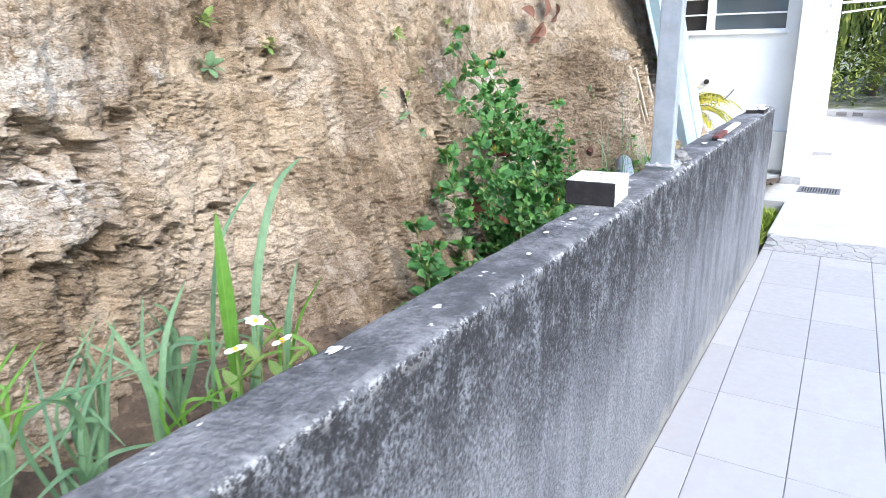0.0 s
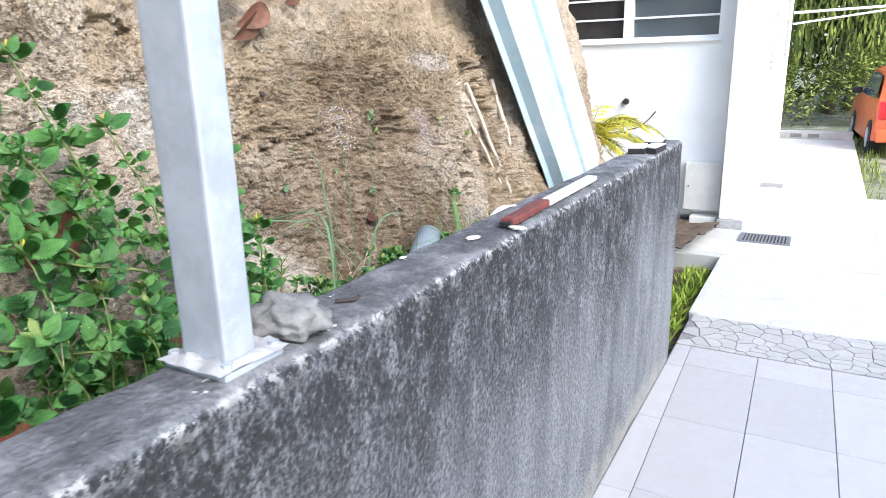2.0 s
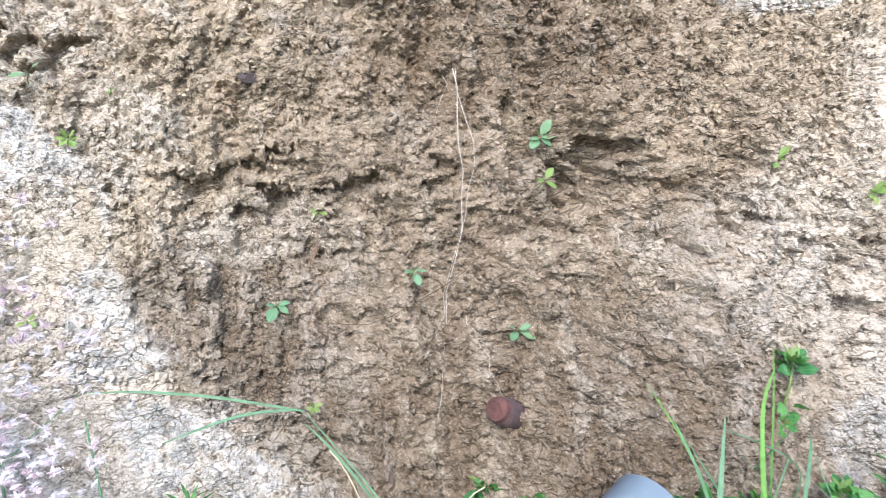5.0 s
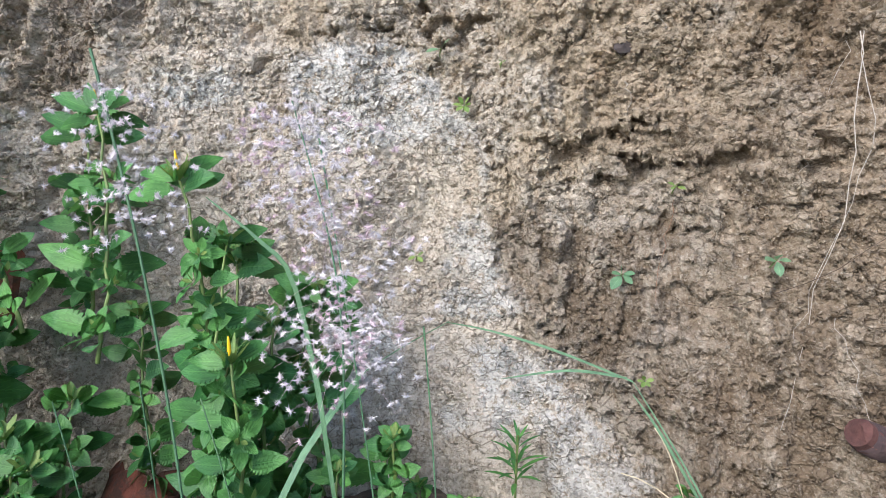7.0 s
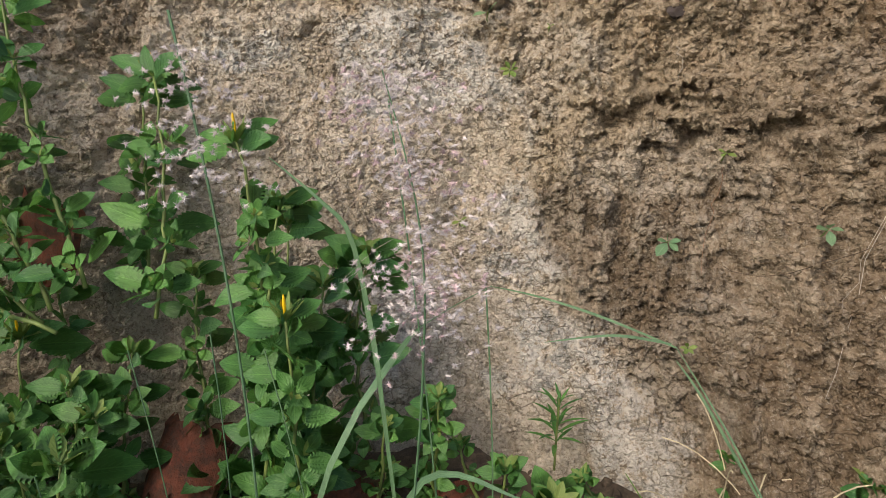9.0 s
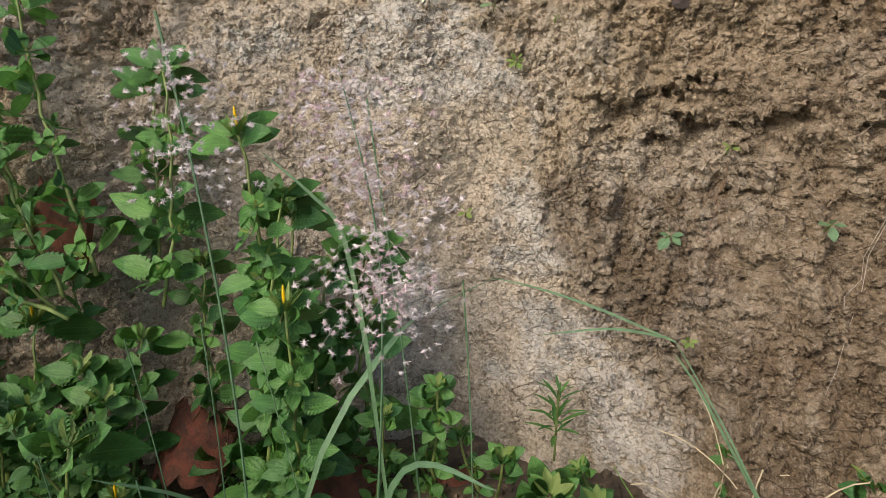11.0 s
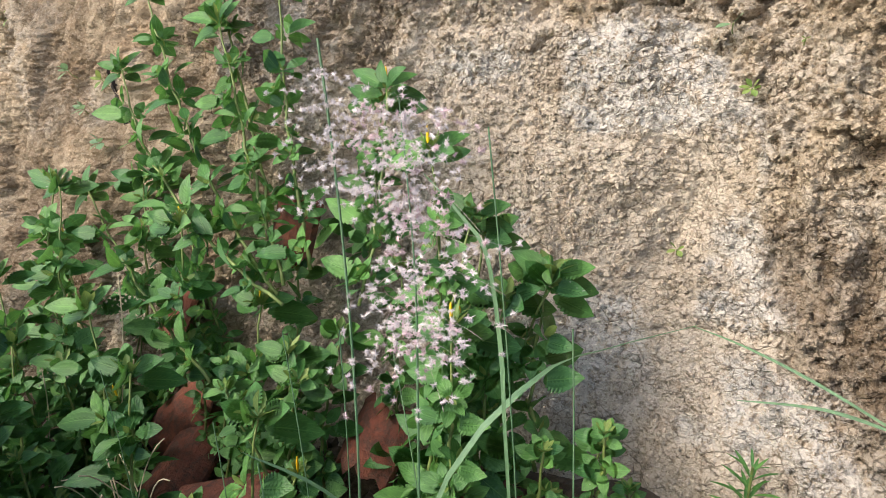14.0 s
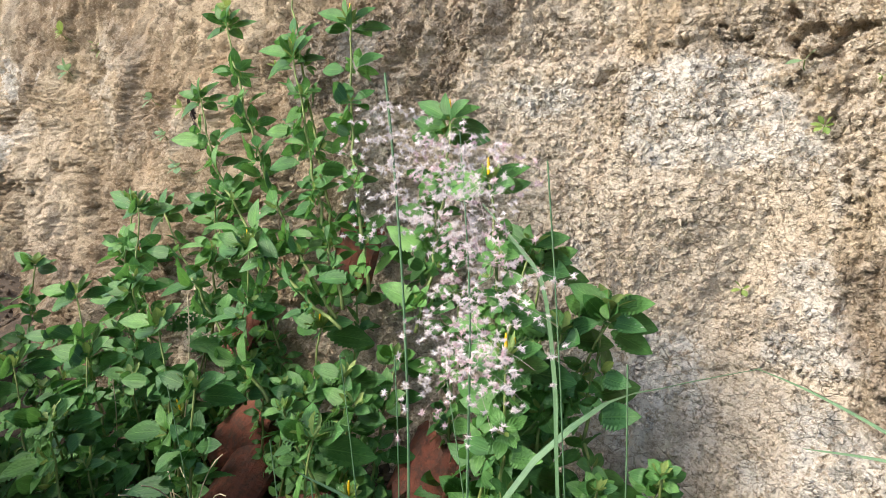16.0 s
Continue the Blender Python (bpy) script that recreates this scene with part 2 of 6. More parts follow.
M_RED = plain("oxide_red_paint", (0.16, 0.036, 0.028), 0.6, 0.3, 24, 0.5, 60, dirt=(0.07, 0.035, 0.03), dirt_at=(0.46, 0.62))
M_BOARD = plain("bare_white_board", (0.58, 0.555, 0.515), 0.75, 0.12, 22, 0.5, 60, dirt=(0.36, 0.27, 0.21), dirt_at=(0.52, 0.66))
M_PVC = plain("grey_pvc", (0.36, 0.43, 0.48), 0.45, 0.08, 9, 0.05, 60, dirt=(0.28, 0.29, 0.28), dirt_at=(0.58, 0.75))
# Base colour held darker to stand in for shade on the leaning sheet.
M_SHEET = plain("pale_blue_sheet", (0.38, 0.50, 0.56), 0.45, 0.08, 4.0, 0.05, 40, dirt=(0.50, 0.58, 0.62), dirt_at=(0.45, 0.65))
M_STICK = plain("bleached_wood", (0.60, 0.53, 0.44), 0.85, 0.15, 30, 0.5, 90, dirt=(0.30, 0.24, 0.18))
M_LID = plain("white_plastic", (0.74, 0.74, 0.71), 0.5, 0.05, 8, dirt=(0.45, 0.43, 0.38), dirt_at=(0.6, 0.75))
M_TERRA = plain("terracotta", (0.20, 0.062, 0.036), 0.9, 0.3, 22, 0.9, 70, dirt=(0.075, 0.042, 0.03), dirt_at=(0.42, 0.62))
M_RUST = plain("rusty_pipe", (0.07, 0.042, 0.04), 0.85, 0.35, 30, 0.7, 80, dirt=(0.30, 0.11, 0.07), dirt_at=(0.6, 0.7))
M_RUST_CUT = plain("broken_clay_red", (0.085, 0.034, 0.027), 0.9, 0.35, 40, 0.6, 80)
M_ROOT = plain("dry_root", (0.42, 0.36, 0.30), 0.85, 0.25, 40, 0.3, 90)
M_ROOT_RED = plain("reddish_root", (0.30, 0.16, 0.10), 0.85, 0.2, 40)
M_STRAW = plain("dry_straw", (0.56, 0.47, 0.31), 0.8, 0.2, 40)
M_STEM = plain("green_stem", (0.15, 0.20, 0.055), 0.6, 0.3, 30)
M_STEM_DARK = plain("brown_stem", (0.085, 0.055, 0.035), 0.8, 0.3, 30)
M_DRYLEAF = plain("dead_brown_leaf", (0.15, 0.065, 0.04), 0.7, 0.3, 25, 0.5, 50)
M_BLACKLEAF = plain("withered_leaf", (0.045, 0.032, 0.028), 0.8, 0.3, 30, 0.5, 70)
M_LEAF = leaf_material("shrub_leaf", (0.038, 0.142, 0.036), (0.125, 0.30, 0.062))
M_LEAF_YOUNG = leaf_material("young_leaf", (0.14, 0.24, 0.05), (0.26, 0.34, 0.09))
M_LEAF_BLUE = leaf_material("sprout_leaf", (0.12, 0.24, 0.12), (0.22, 0.33, 0.16))
M_BLADE = leaf_material("grass_blade", (0.10, 0.205, 0.11), (0.18, 0.31, 0.155))
M_BLADE_FRESH = leaf_material("bright_grass_blade", (0.09, 0.23, 0.025), (0.16, 0.33, 0.05))
M_YELLOW = plain("yellow_petal", (0.85, 0.52, 0.015), 0.5, 0.15, 60)
M_PETAL = plain("white_petal", (0.85, 0.85, 0.82), 0.5, 0.05, 60)
M_PLUME = plain("grass_plume", (0.64, 0.565, 0.555), 0.9, 0.25, 60)
M_PLUME_PINK = plain("pink_plume", (0.54, 0.40, 0.415), 0.9, 0.3, 60)
M_PALM = foliage_material("palm_leaf", (0.42, 0.42, 0.05), (0.78, 0.66, 0.10))
M_HEDGE = foliage_material("hedge_leaf", (0.10, 0.15, 0.03), (0.34, 0.37, 0.08))
M_WEED = foliage_material("gutter_weed_leaf", (0.16, 0.26, 0.03), (0.42, 0.50, 0.08))
M_TREE = foliage_material("tree_leaf", (0.03, 0.06, 0.015), (0.11, 0.16, 0.035))
M_BARK = plain("bark", (0.12, 0.10, 0.085), 0.9, 0.3, 6, 0.8, 20)
M_GROUND = plain("grassy_gravel", (0.16, 0.17, 0.10), 0.95, 0.35, 1.5, 0.6, 30, dirt=(0.33, 0.31, 0.28), dirt_at=(0.48, 0.6))
M_YARD_SOIL = plain("dark_leaf_litter", (0.085, 0.06, 0.04), 0.95, 0.4, 14, 0.9, 40, dirt=(0.20, 0.14, 0.09), dirt_at=(0.5, 0.65))
M_CAR = plain("orange_red_car_paint", (0.62, 0.13, 0.05), 0.25, 0.05, 3.0)
M_RUBBER = plain("tyre_rubber", (0.02, 0.02, 0.02), 0.85, 0.2)
M_LAMP_RED = plain("tail_lamp_red", (0.55, 0.02, 0.03), 0.2, 0.1)
M_GRATE = plain("grey_drain_grate", (0.20, 0.205, 0.22), 0.6, 0.15, 30, metal=0.4)


def glass_material():
    a = Mat("window_glass")
    return a.done((0.10, 0.13, 0.15), 0.06, None, 0.0, Specular_IOR_Level=0.9)


M_GLASS = glass_material()
M_SPLASH = plain("dried_paint", (0.62, 0.62, 0.61), 0.7, 0.1, 40, 0.3, 80, dirt=(0.3, 0.3, 0.3), dirt_at=(0.5, 0.6))


# ---------------------------------------------------------------- mesh helpers
def mesh_object(name, bm, material, smooth=False):
    me = bpy.data.meshes.new(name)
    bm.normal_update()
    bm.to_mesh(me)
    bm.free()
    for m in material if isinstance(material, (list, tuple)) else (material,):
        me.materials.append(m)
    if smooth:
        me.polygons.foreach_set("use_smooth", [True] * len(me.polygons))
    return new(name, me)


def part(name, bm, material, parent, label="", smooth=False):
    ob = mesh_object(name, bm, material, smooth)
    ob.parent = parent
    if label:
        ob["label"] = label
    return ob


def thing(name, at, label, category, group="", kind=""):
    ob = new(name)
    ob.empty_display_size = 0.1
    ob.location = at
    return tagged(ob, label, category, group, kind)


def bm_new():
    return bmesh.new()


def add_box(bm, lo, hi, bevel=0.0, mat=0):
    c = [(a + b) / 2 for a, b in zip(lo, hi)]
    s = [abs(b - a) for a, b in zip(lo, hi)]
    r = bmesh.ops.create_cube(bm, size=1.0, matrix=Matrix.Translation(c) @ Matrix.Diagonal((*s, 1)))
    if mat:
        for f in {f for v in r["verts"] for f in v.link_faces}:
            f.material_index = mat
    if bevel:
        bmesh.ops.bevel(bm, geom=list({e for v in r["verts"] for e in v.link_edges}), offset=bevel, segments=2, affect="EDGES", profile=0.6)
    return bm


def box(lo, hi, bevel=0.0):
    return add_box(bm_new(), lo, hi, bevel)


def add_tube(bm, pts, radii, sides=8, cap=True, mat=0):
    """A tube along points, with a radius for each."""
    pts = [Vector(p) for p in pts]
    rings = []
    up = Vector((0.31, 0.17, 0.93))
    for i, p in enumerate(pts):
        d = (pts[min(i + 1, len(pts) - 1)] - pts[max(i - 1, 0)]).normalized()
        a = d.cross(up)
        if a.length < 1e-3:
            a = d.cross(Vector((1, 0, 0)))
        a.normalize()
        b = d.cross(a)
        r = radii[i] if isinstance(radii, (list, tuple)) else radii
        rings.append([bm.verts.new(p + r * (math.cos(k * math.tau / sides) * a + math.sin(k * math.tau / sides) * b)) for k in range(sides)])
    for r0, r1 in zip(rings, rings[1:]):
        for k in range(sides):
            f = bm.faces.new((r0[k], r0[(k + 1) % sides], r1[(k + 1) % sides], r1[k]))
            f.material_index = mat
    if cap:
        for ring in (rings[0][::-1], rings[-1]):
            bm.faces.new(ring).material_index = mat
    return bm


def tube(pts, radii, sides=8):
    return add_tube(bm_new(), pts, radii, sides)


def bend(p, q, sag=0.0, side=(0, 0, 1), n=8, wob=0.0, rng=random):
    """Points of a bowed line from p to q."""
    p, q, side = Vector(p), Vector(q), Vector(side)
    out = []
    for i in range(n + 1):
        t = i / n
        w = Vector((rng.uniform(-1, 1), rng.uniform(-1, 1), rng.uniform(-1, 1))) * wob if 0 < i < n else Vector()
        out.append(p.lerp(q, t) + side * (4 * t * (1 - t) * sag) + w)
    return out


def rough_up(bm, amount, scale, seed=0.0):
    for v in bm.verts:
        v.co += noise.noise_vector(v.co * scale + Vector((seed, seed * 1.7, 0))) * amount
    return bm


def lump(radii, subdiv=3, amount=0.15, scale=4.0, seed=0.0):
    bm = bm_new()
    bmesh.ops.create_icosphere(bm, subdivisions=subdiv, radius=1.0)
    for v in bm.verts:
        n = noise.fractal(v.co * scale * 0.4 + Vector((seed, seed, seed)), 1.0, 2.0, 4)
        f = 1 + amount * n
        v.co = Vector((v.co.x * radii[0], v.co.y * radii[1], v.co.z * radii[2])) * f
    return bm


# numpy noise on arrays
def lattice(ix, iy, seed):
    h = (ix.astype(np.int64) * 374761393 + iy.astype(np.int64) * 668265263 + seed * 1442695041) & 0xFFFFFFFF
    h = ((h ^ (h >> 13)) * 1274126177) & 0xFFFFFFFF
    return ((h ^ (h >> 16)) & 0xFFFF) / 65535.0


def vnoise(x, y, seed=0):
    ix, iy = np.floor(x), np.floor(y)
    fx, fy = x - ix, y - iy
    fx, fy = fx * fx * fx * (fx * (fx * 6 - 15) + 10), fy * fy * fy * (fy * (fy * 6 - 15) + 10)
    a, b = lattice(ix, iy, seed), lattice(ix + 1, iy, seed)
    c, d = lattice(ix, iy + 1, seed), lattice(ix + 1, iy + 1, seed)
    return (a * (1 - fx) + b * fx) * (1 - fy) + (c * (1 - fx) + d * fx) * fy - 0.5


def fbm(x, y, octaves=4, seed=0, gain=0.5):
    t, amp = 0.0, 1.0
    for o in range(octaves):
        t = t + amp * vnoise(x * 2 ** o + 7.3 * o, y * 2 ** o + 3.1 * o, seed + o)
        amp *= gain
    return t


def cells(x, y, seed=0):
    """Distance to the nearest cell's edge, and a random value for each cell."""
    ix, iy = np.floor(x), np.floor(y)
    d1 = np.full(x.shape, 9.0)
    d2 = np.full(x.shape, 9.0)
    val = np.zeros(x.shape)
    for i in (-1, 0, 1):
        for j in (-1, 0, 1):
            cx, cy = ix + i, iy + j
            px, py = cx + lattice(cx, cy, seed), cy + lattice(cx, cy, seed + 11)
            d = np.hypot(x - px, y - py)
            near = d < d1
            d2 = np.where(near, d1, np.minimum(d2, d))
            val = np.where(near, lattice(cx, cy, seed + 23), val)
            d1 = np.where(near, d, d1)
    return d2 - d1, val


def step(x, lo, hi):
    t = np.clip((x - lo) / (hi - lo), 0, 1)
    return t * t * (3 - 2 * t)


def grid_object(name, P, material, attrs=None, smooth=True):
    """A sheet from an array of points (rows, columns, 3), with point attributes."""
    n, m = P.shape[:2]
    idx = np.arange(n * m).reshape(n, m)
    quads = np.stack([idx[:-1, :-1], idx[:-1, 1:], idx[1:, 1:], idx[1:, :-1]], -1).reshape(-1, 4)
    me = bpy.data.meshes.new(name)
    me.from_pydata(P.reshape(-1, 3).tolist(), [], quads.tolist())
    for k, v in (attrs or {}).items():
        at = me.attributes.new(k, "FLOAT", "POINT")
        at.data.foreach_set("value", np.ascontiguousarray(v, dtype=np.float32).ravel())
    me.materials.append(material)
    if smooth:
        me.polygons.foreach_set("use_smooth", [True] * len(me.polygons))
    return new(name, me)


def spaced(stops):
    """Coordinates from stops (place, spacing from there on)."""
    out = []
    for (a, s), (b, _) in zip(stops, stops[1:]):
        k = max(1, round((b - a) / s))
        out += [a + (b - a) * i / k for i in range(k)]
    return np.array(out + [stops[-1][0]])


# ---------------------------------------------------------------- the clay bank
BANK_Y = (-6, 3.0, 4.2, 5.4, 6.0, 6.5, 7.0, 7.3, 7.6, 8.0, 8.5, 9.1, 9.7, 10.1, 10.45, 10.85, 11.1, 16.0)
BANK_X = (-0.9, -0.93, -0.95, -0.97, -1.04, -1.15, -1.275, -1.205, -1.065, -0.90, -0.92, -0.90, -0.89, -0.89, -0.93, -1.10, -1.9, -5.5)
POCKETS = ((7.46, 1.315, 0.15, 0.030, 0.055), (7.50, 1.27, 0.06, 0.035, 0.035), (7.84, 1.33, 0.06, 0.045, 0.075), (7.93, 1.27, 0.09, 0.03, 0.05),
           (8.27, 1.13, 0.05, 0.05, 0.08), (8.1, 1.22, 0.1, 0.03, 0.04), (7.03, 1.545, 0.10, 0.022, 0.05), (6.72, 1.50, 0.05, 0.015, 0.03),
           (4.15, 1.46, 0.13, 0.045, 0.08), (4.25, 1.20, 0.26, 0.04, 0.09), (4.75, 1.30, 0.15, 0.03, 0.05), (5.95, 1.27, 0.09, 0.05, 0.08),
           (5.0, 1.62, 0.1, 0.03, 0.04), (6.9, 1.72, 0.12, 0.03, 0.05), (7.25, 1.33, 0.05, 0.02, 0.03), (8.6, 1.5, 0.12, 0.1, 0.06))


def bank_surface(Y, Z):
    """x of the bank's face, with its pale and chalky parts."""
    x = np.interp(Y, BANK_Y, BANK_X)
    x = x - 0.27 * (Z - 1.3) + 0.35 * np.clip(0.98 - Z, 0, 1) ** 1.3
    warp = fbm(Y * 3, Z * 3, 3, 40) * 0.10
    # the pale slab stands proud of the soil beside it
    edge = np.interp(Z, (0.6, 0.75, 0.81, 0.93, 0.98, 1.06, 1.11, 1.28, 1.36, 1.42, 1.51, 1.56), (7.42, 7.40, 7.39, 7.29, 7.21, 7.20, 7.165, 7.15, 7.13, 7.075, 7.01, 6.9))
    slab = step(edge - Y + 0.02 * fbm(Y * 25, Z * 25, 2, 44), -0.010, 0.022) * step(Y + warp, 6.35, 6.75) * step(1.545 - Z + warp * 0.2, 0, 0.03)
    x = x + (0.006 + 0.018 * step(Z, 1.2, 1.32)) * slab - 0.02
    soft = 1 - 0.7 * slab
    x = x + 0.10 * fbm(Y * 1.4, Z * 1.3, 3, 1) + 0.055 * fbm(Y * 5.5 + warp * 8, Z * 2.2, 4, 5) * soft
    x = x + 0.022 * fbm(Y * 13, Z * 8, 5, 9, 0.62) * soft + 0.034 * fbm(Y * 19 + warp * 16, Z * 2.6, 4, 12, 0.6) * (1 - 0.6 * slab) + 0.008 * fbm(Y * 60, Z * 60, 3, 19, 0.7) * (1 - 0.7 * slab)
    ridge = 1 - np.abs(fbm(Y * 7 + 3, Z * 9 + warp * 6, 3, 15)) * 2.4
    x = x - 0.009 * np.clip(ridge - 0.78, 0, 1) / 0.22 * soft
    wy, wz = Y + 0.02 * fbm(Y * 20, Z * 20, 2, 60), Z + 0.02 * fbm(Y * 20, Z * 20, 2, 70)
    e1, v1 = cells(wy * 22, wz * 26, 3)
    e2, v2 = cells(wy * 50, wz * 54, 8)
    e3, v3 = cells(wy * 100 + 2 * fbm(Y * 40, Z * 40, 2, 66), wz * 104, 14)
    flake = np.maximum(step(fbm(Y * 4, Z * 4, 3, 80), -0.2, 0.15), 0.85 * step(Y + warp, 7.28, 7.42) * step(0.22 - np.abs(Z - 1.36 + warp), 0, 0.1)) * soft
    x = x + (0.012 * (v1 - 0.5) - 0.007 * (1 - step(e1, 0.0, 0.16))) * (0.25 + 0.75 * flake) * soft
    x = x + (0.009 * (v2 - 0.5) - 0.006 * (1 - step(e2, 0.0, 0.22))) * (0.15 + 0.25 * (1 - slab) + 0.7 * flake)
    x = x + (0.0065 * (v3 - 0.5) - 0.0045 * (1 - step(e3, 0.0, 0.3))) * (0.10 + 0.25 * (1 - slab) + 0.8 * flake)
    crease = fbm(Y * 7 + 11, Z * 26 + 3 * warp, 4, 110, 0.6)
    x = x + 0.007 * step(crease, -0.02, 0.015) * step(fbm(Y * 6, Z * 6, 3, 114), -0.08, 0.12)
    pits = step(v2, 0.86, 0.9) * step(vnoise(Y * 9, Z * 9, 71), -0.1, 0.2)
    x = x - 0.007 * pits * step(e2, 0.05, 0.3)
    for py, pz, ry, rz, depth in POCKETS:
        d = ((Y - py) / ry + 1.6 * fbm(Y * 16, Z * 18, 4, 31, 0.7)) ** 2 + ((Z - pz) / rz + 2.6 * fbm(Y * 14, Z * 15, 4, 37, 0.7)) ** 2
        x = x - depth * (1 - step(d, 0.25, 1.2))
        x = x + 0.15 * depth * np.exp(-(((Y - py) / ry) ** 2 + ((Z - pz - 1.9 * rz) / (1.2 * rz)) ** 2))
    pale = np.clip((0.50 + 0.9 * fbm(Y * 5, Z * 4, 4, 58)) * slab + 0.9 * step(fbm(Y * 1.7, Z * 1.1, 4, 55), -0.02, 0.22) * (1 - 0.6 * step(Y, 7.1, 7.35) * step(8.15 - Y, 0, 0.3) * step(1.62 - Z + warp, 0, 0.15)), 0, 1)
    chalk = step(fbm(Y * 4.2, Z * 4.2, 4, 91), 0.16, 0.3) * (0.35 + 0.65 * slab)
    for py, pz, ry, rz in ((6.62, 1.47, 0.09, 0.05), (7.22, 0.92, 0.16, 0.09), (7.33, 0.82, 0.08, 0.06), (7.12, 1.06, 0.07, 0.03), (7.17, 1.08, 0.05, 0.03), (8.15, 1.60, 0.12, 0.05),
                           (8.22, 0.86, 0.09, 0.08), (4.1, 1.33, 0.18, 0.10), (6.1, 1.55, 0.2, 0.12), (4.2, 1.62, 0.25, 0.08)):
        d = ((Y - py) / ry) ** 2 + ((Z - pz) / rz) ** 2 + 1.2 * fbm(Y * 14, Z * 14, 3, 95)
        chalk = np.maximum(chalk, 1 - step(d, 0.5, 1.2))
    damp = step(Y + warp, 7.18, 7.6) * (1 - 0.28 * step(Z + warp, 1.0, 1.3) - 0.3 * step(Z + warp, 1.5, 1.65)) * step(8.3 - Y, 0, 0.5) + 0.8 * step(fbm(Y * 2.2, Z * 2.6, 4, 101), 0.10, 0.3) * (1 - slab)
    pale = pale * (0.45 + 0.55 * step(Y, 5.9, 6.4))
    return x, pale, chalk, np.clip(damp + 0.6 * step(1.08 - Z + warp, 0, 0.2) * step(Y + warp, 7.36, 7.5) * step(8.4 - Y, 0, 0.4) + 0.85 * step(fbm(Y * 3.2, Z * 1.6, 4, 131), -0.12, 0.2) * (1 - step(Y, 5.6, 6.2)), 0, 1)


def bank_x(y, z):
    return float(bank_surface(np.array([[float(y)]]), np.array([[float(z)]]))[0][0, 0])


ys = spaced([(-6, 0.12), (2.6, 0.03), (3.9, 0.009), (6.0, 0.0037), (8.3, 0.009), (11.2, 0.05), (16.0, 1)])
zs = spaced([(0.3, 0.03), (0.66, 0.008), (0.80, 0.0037), (1.62, 0.008), (1.85, 0.016), (2.2, 0.05), (3.6, 1)])
YY, ZZ = np.meshgrid(ys, zs)
XX, PALE, CHALK, DAMP = bank_surface(YY, ZZ)
# the top rolls back into the hillside
back = np.array([0.25, 0.8, 2.0, 5.0, 12.0])
topX = XX[-1][None, :] - back[:, None]
topY = np.repeat(YY[-1:], 5, 0)
topZ = 3.6 + np.array([0.2, 0.4, 0.75, 1.4, 2.4])[:, None] + 0.15 * fbm(topY * 0.8, topX * 0.8, 3, 3)
P = np.concatenate([np.stack([XX, YY, ZZ], -1), np.stack([topX, topY, topZ], -1)], 0)
pad = np.repeat(PALE[-1:], 5, 0) * 0.5
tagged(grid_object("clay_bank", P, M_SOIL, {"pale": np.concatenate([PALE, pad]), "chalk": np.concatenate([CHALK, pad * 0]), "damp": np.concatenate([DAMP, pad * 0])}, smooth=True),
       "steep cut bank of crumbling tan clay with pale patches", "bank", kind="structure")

# loose crumbs of clay sitting on the face
ico = bm_new()
bmesh.ops.create_icosphere(ico, subdivisions=1, radius=1.0)
ICO_V = np.array([v.co[:] for v in ico.verts])
ICO_F = np.array([[v.index for v in f.verts] for f in ico.faces])
ico.free()


OCT_V = np.array([(1, 0, 0), (-1, 0, 0), (0, 1, 0), (0, -1, 0), (0, 0, 1), (0, 0, -1)], float)
OCT_F = np.array([(0, 2, 4), (2, 1, 4), (1, 3, 4), (3, 0, 4), (2, 0, 5), (1, 2, 5), (3, 1, 5), (0, 3, 5)])


def crumbs(name, points, sizes, rng, label, category, material, attrs=None, ICO_V=ICO_V, ICO_F=ICO_F):
    """Many small uneven clods, one sheet of geometry."""
    n = len(points)
    turn = rng.normal(size=(n, 3, 3))
    turn = np.linalg.qr(turn)[0]
    body = ICO_V[None] * rng.uniform(0.55, 1.3, (n, len(ICO_V), 1)) * rng.uniform(0.6, 1.25, (n, 1, 3))
    V = np.einsum("nij,nvj->nvi", turn, body) * sizes[:, None, None] + points[:, None, :]
    Fc = (ICO_F[None] + (np.arange(n) * len(ICO_V))[:, None, None]).reshape(-1, 3)
    me = bpy.data.meshes.new(name)
    me.from_pydata(V.reshape(-1, 3).tolist(), [], Fc.tolist())
    for k, v in (attrs or {}).items():
        at = me.attributes.new(k, "FLOAT", "POINT")
        at.data.foreach_set("value", np.repeat(v, len(ICO_V)).astype(np.float32))
    me.materials.append(material)
    return tagged(new(name, me), label, category, kind="stuff")


crumb_rng = np.random.default_rng(12)
cy, cz = crumb_rng.uniform(6.0, 8.35, 170000), crumb_rng.uniform(0.78, 1.72, 170000)
loose = step(fbm(cy * 5, cz * 6, 3, 80), -0.05, 0.25) * (0.35 + 0.65 * step(cy, 7.1, 7.3))
patchy = step(fbm(cy * 14, cz * 14, 4, 83), -0.1, 0.2)
keep = crumb_rng.uniform(0, 1, len(cy)) < 0.12 + 0.30 * patchy + 0.45 * loose
cy, cz = cy[keep], cz[keep]
cx, cpale, cchalk, cdamp = [v[0] for v in bank_surface(cy[None], cz[None])]
csize = 0.0018 + 0.0075 * crumb_rng.uniform(0, 1, len(cy)) ** 4
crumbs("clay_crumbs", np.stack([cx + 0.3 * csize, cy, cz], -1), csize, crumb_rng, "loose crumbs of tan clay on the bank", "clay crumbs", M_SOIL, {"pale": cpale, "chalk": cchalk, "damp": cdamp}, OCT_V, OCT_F)

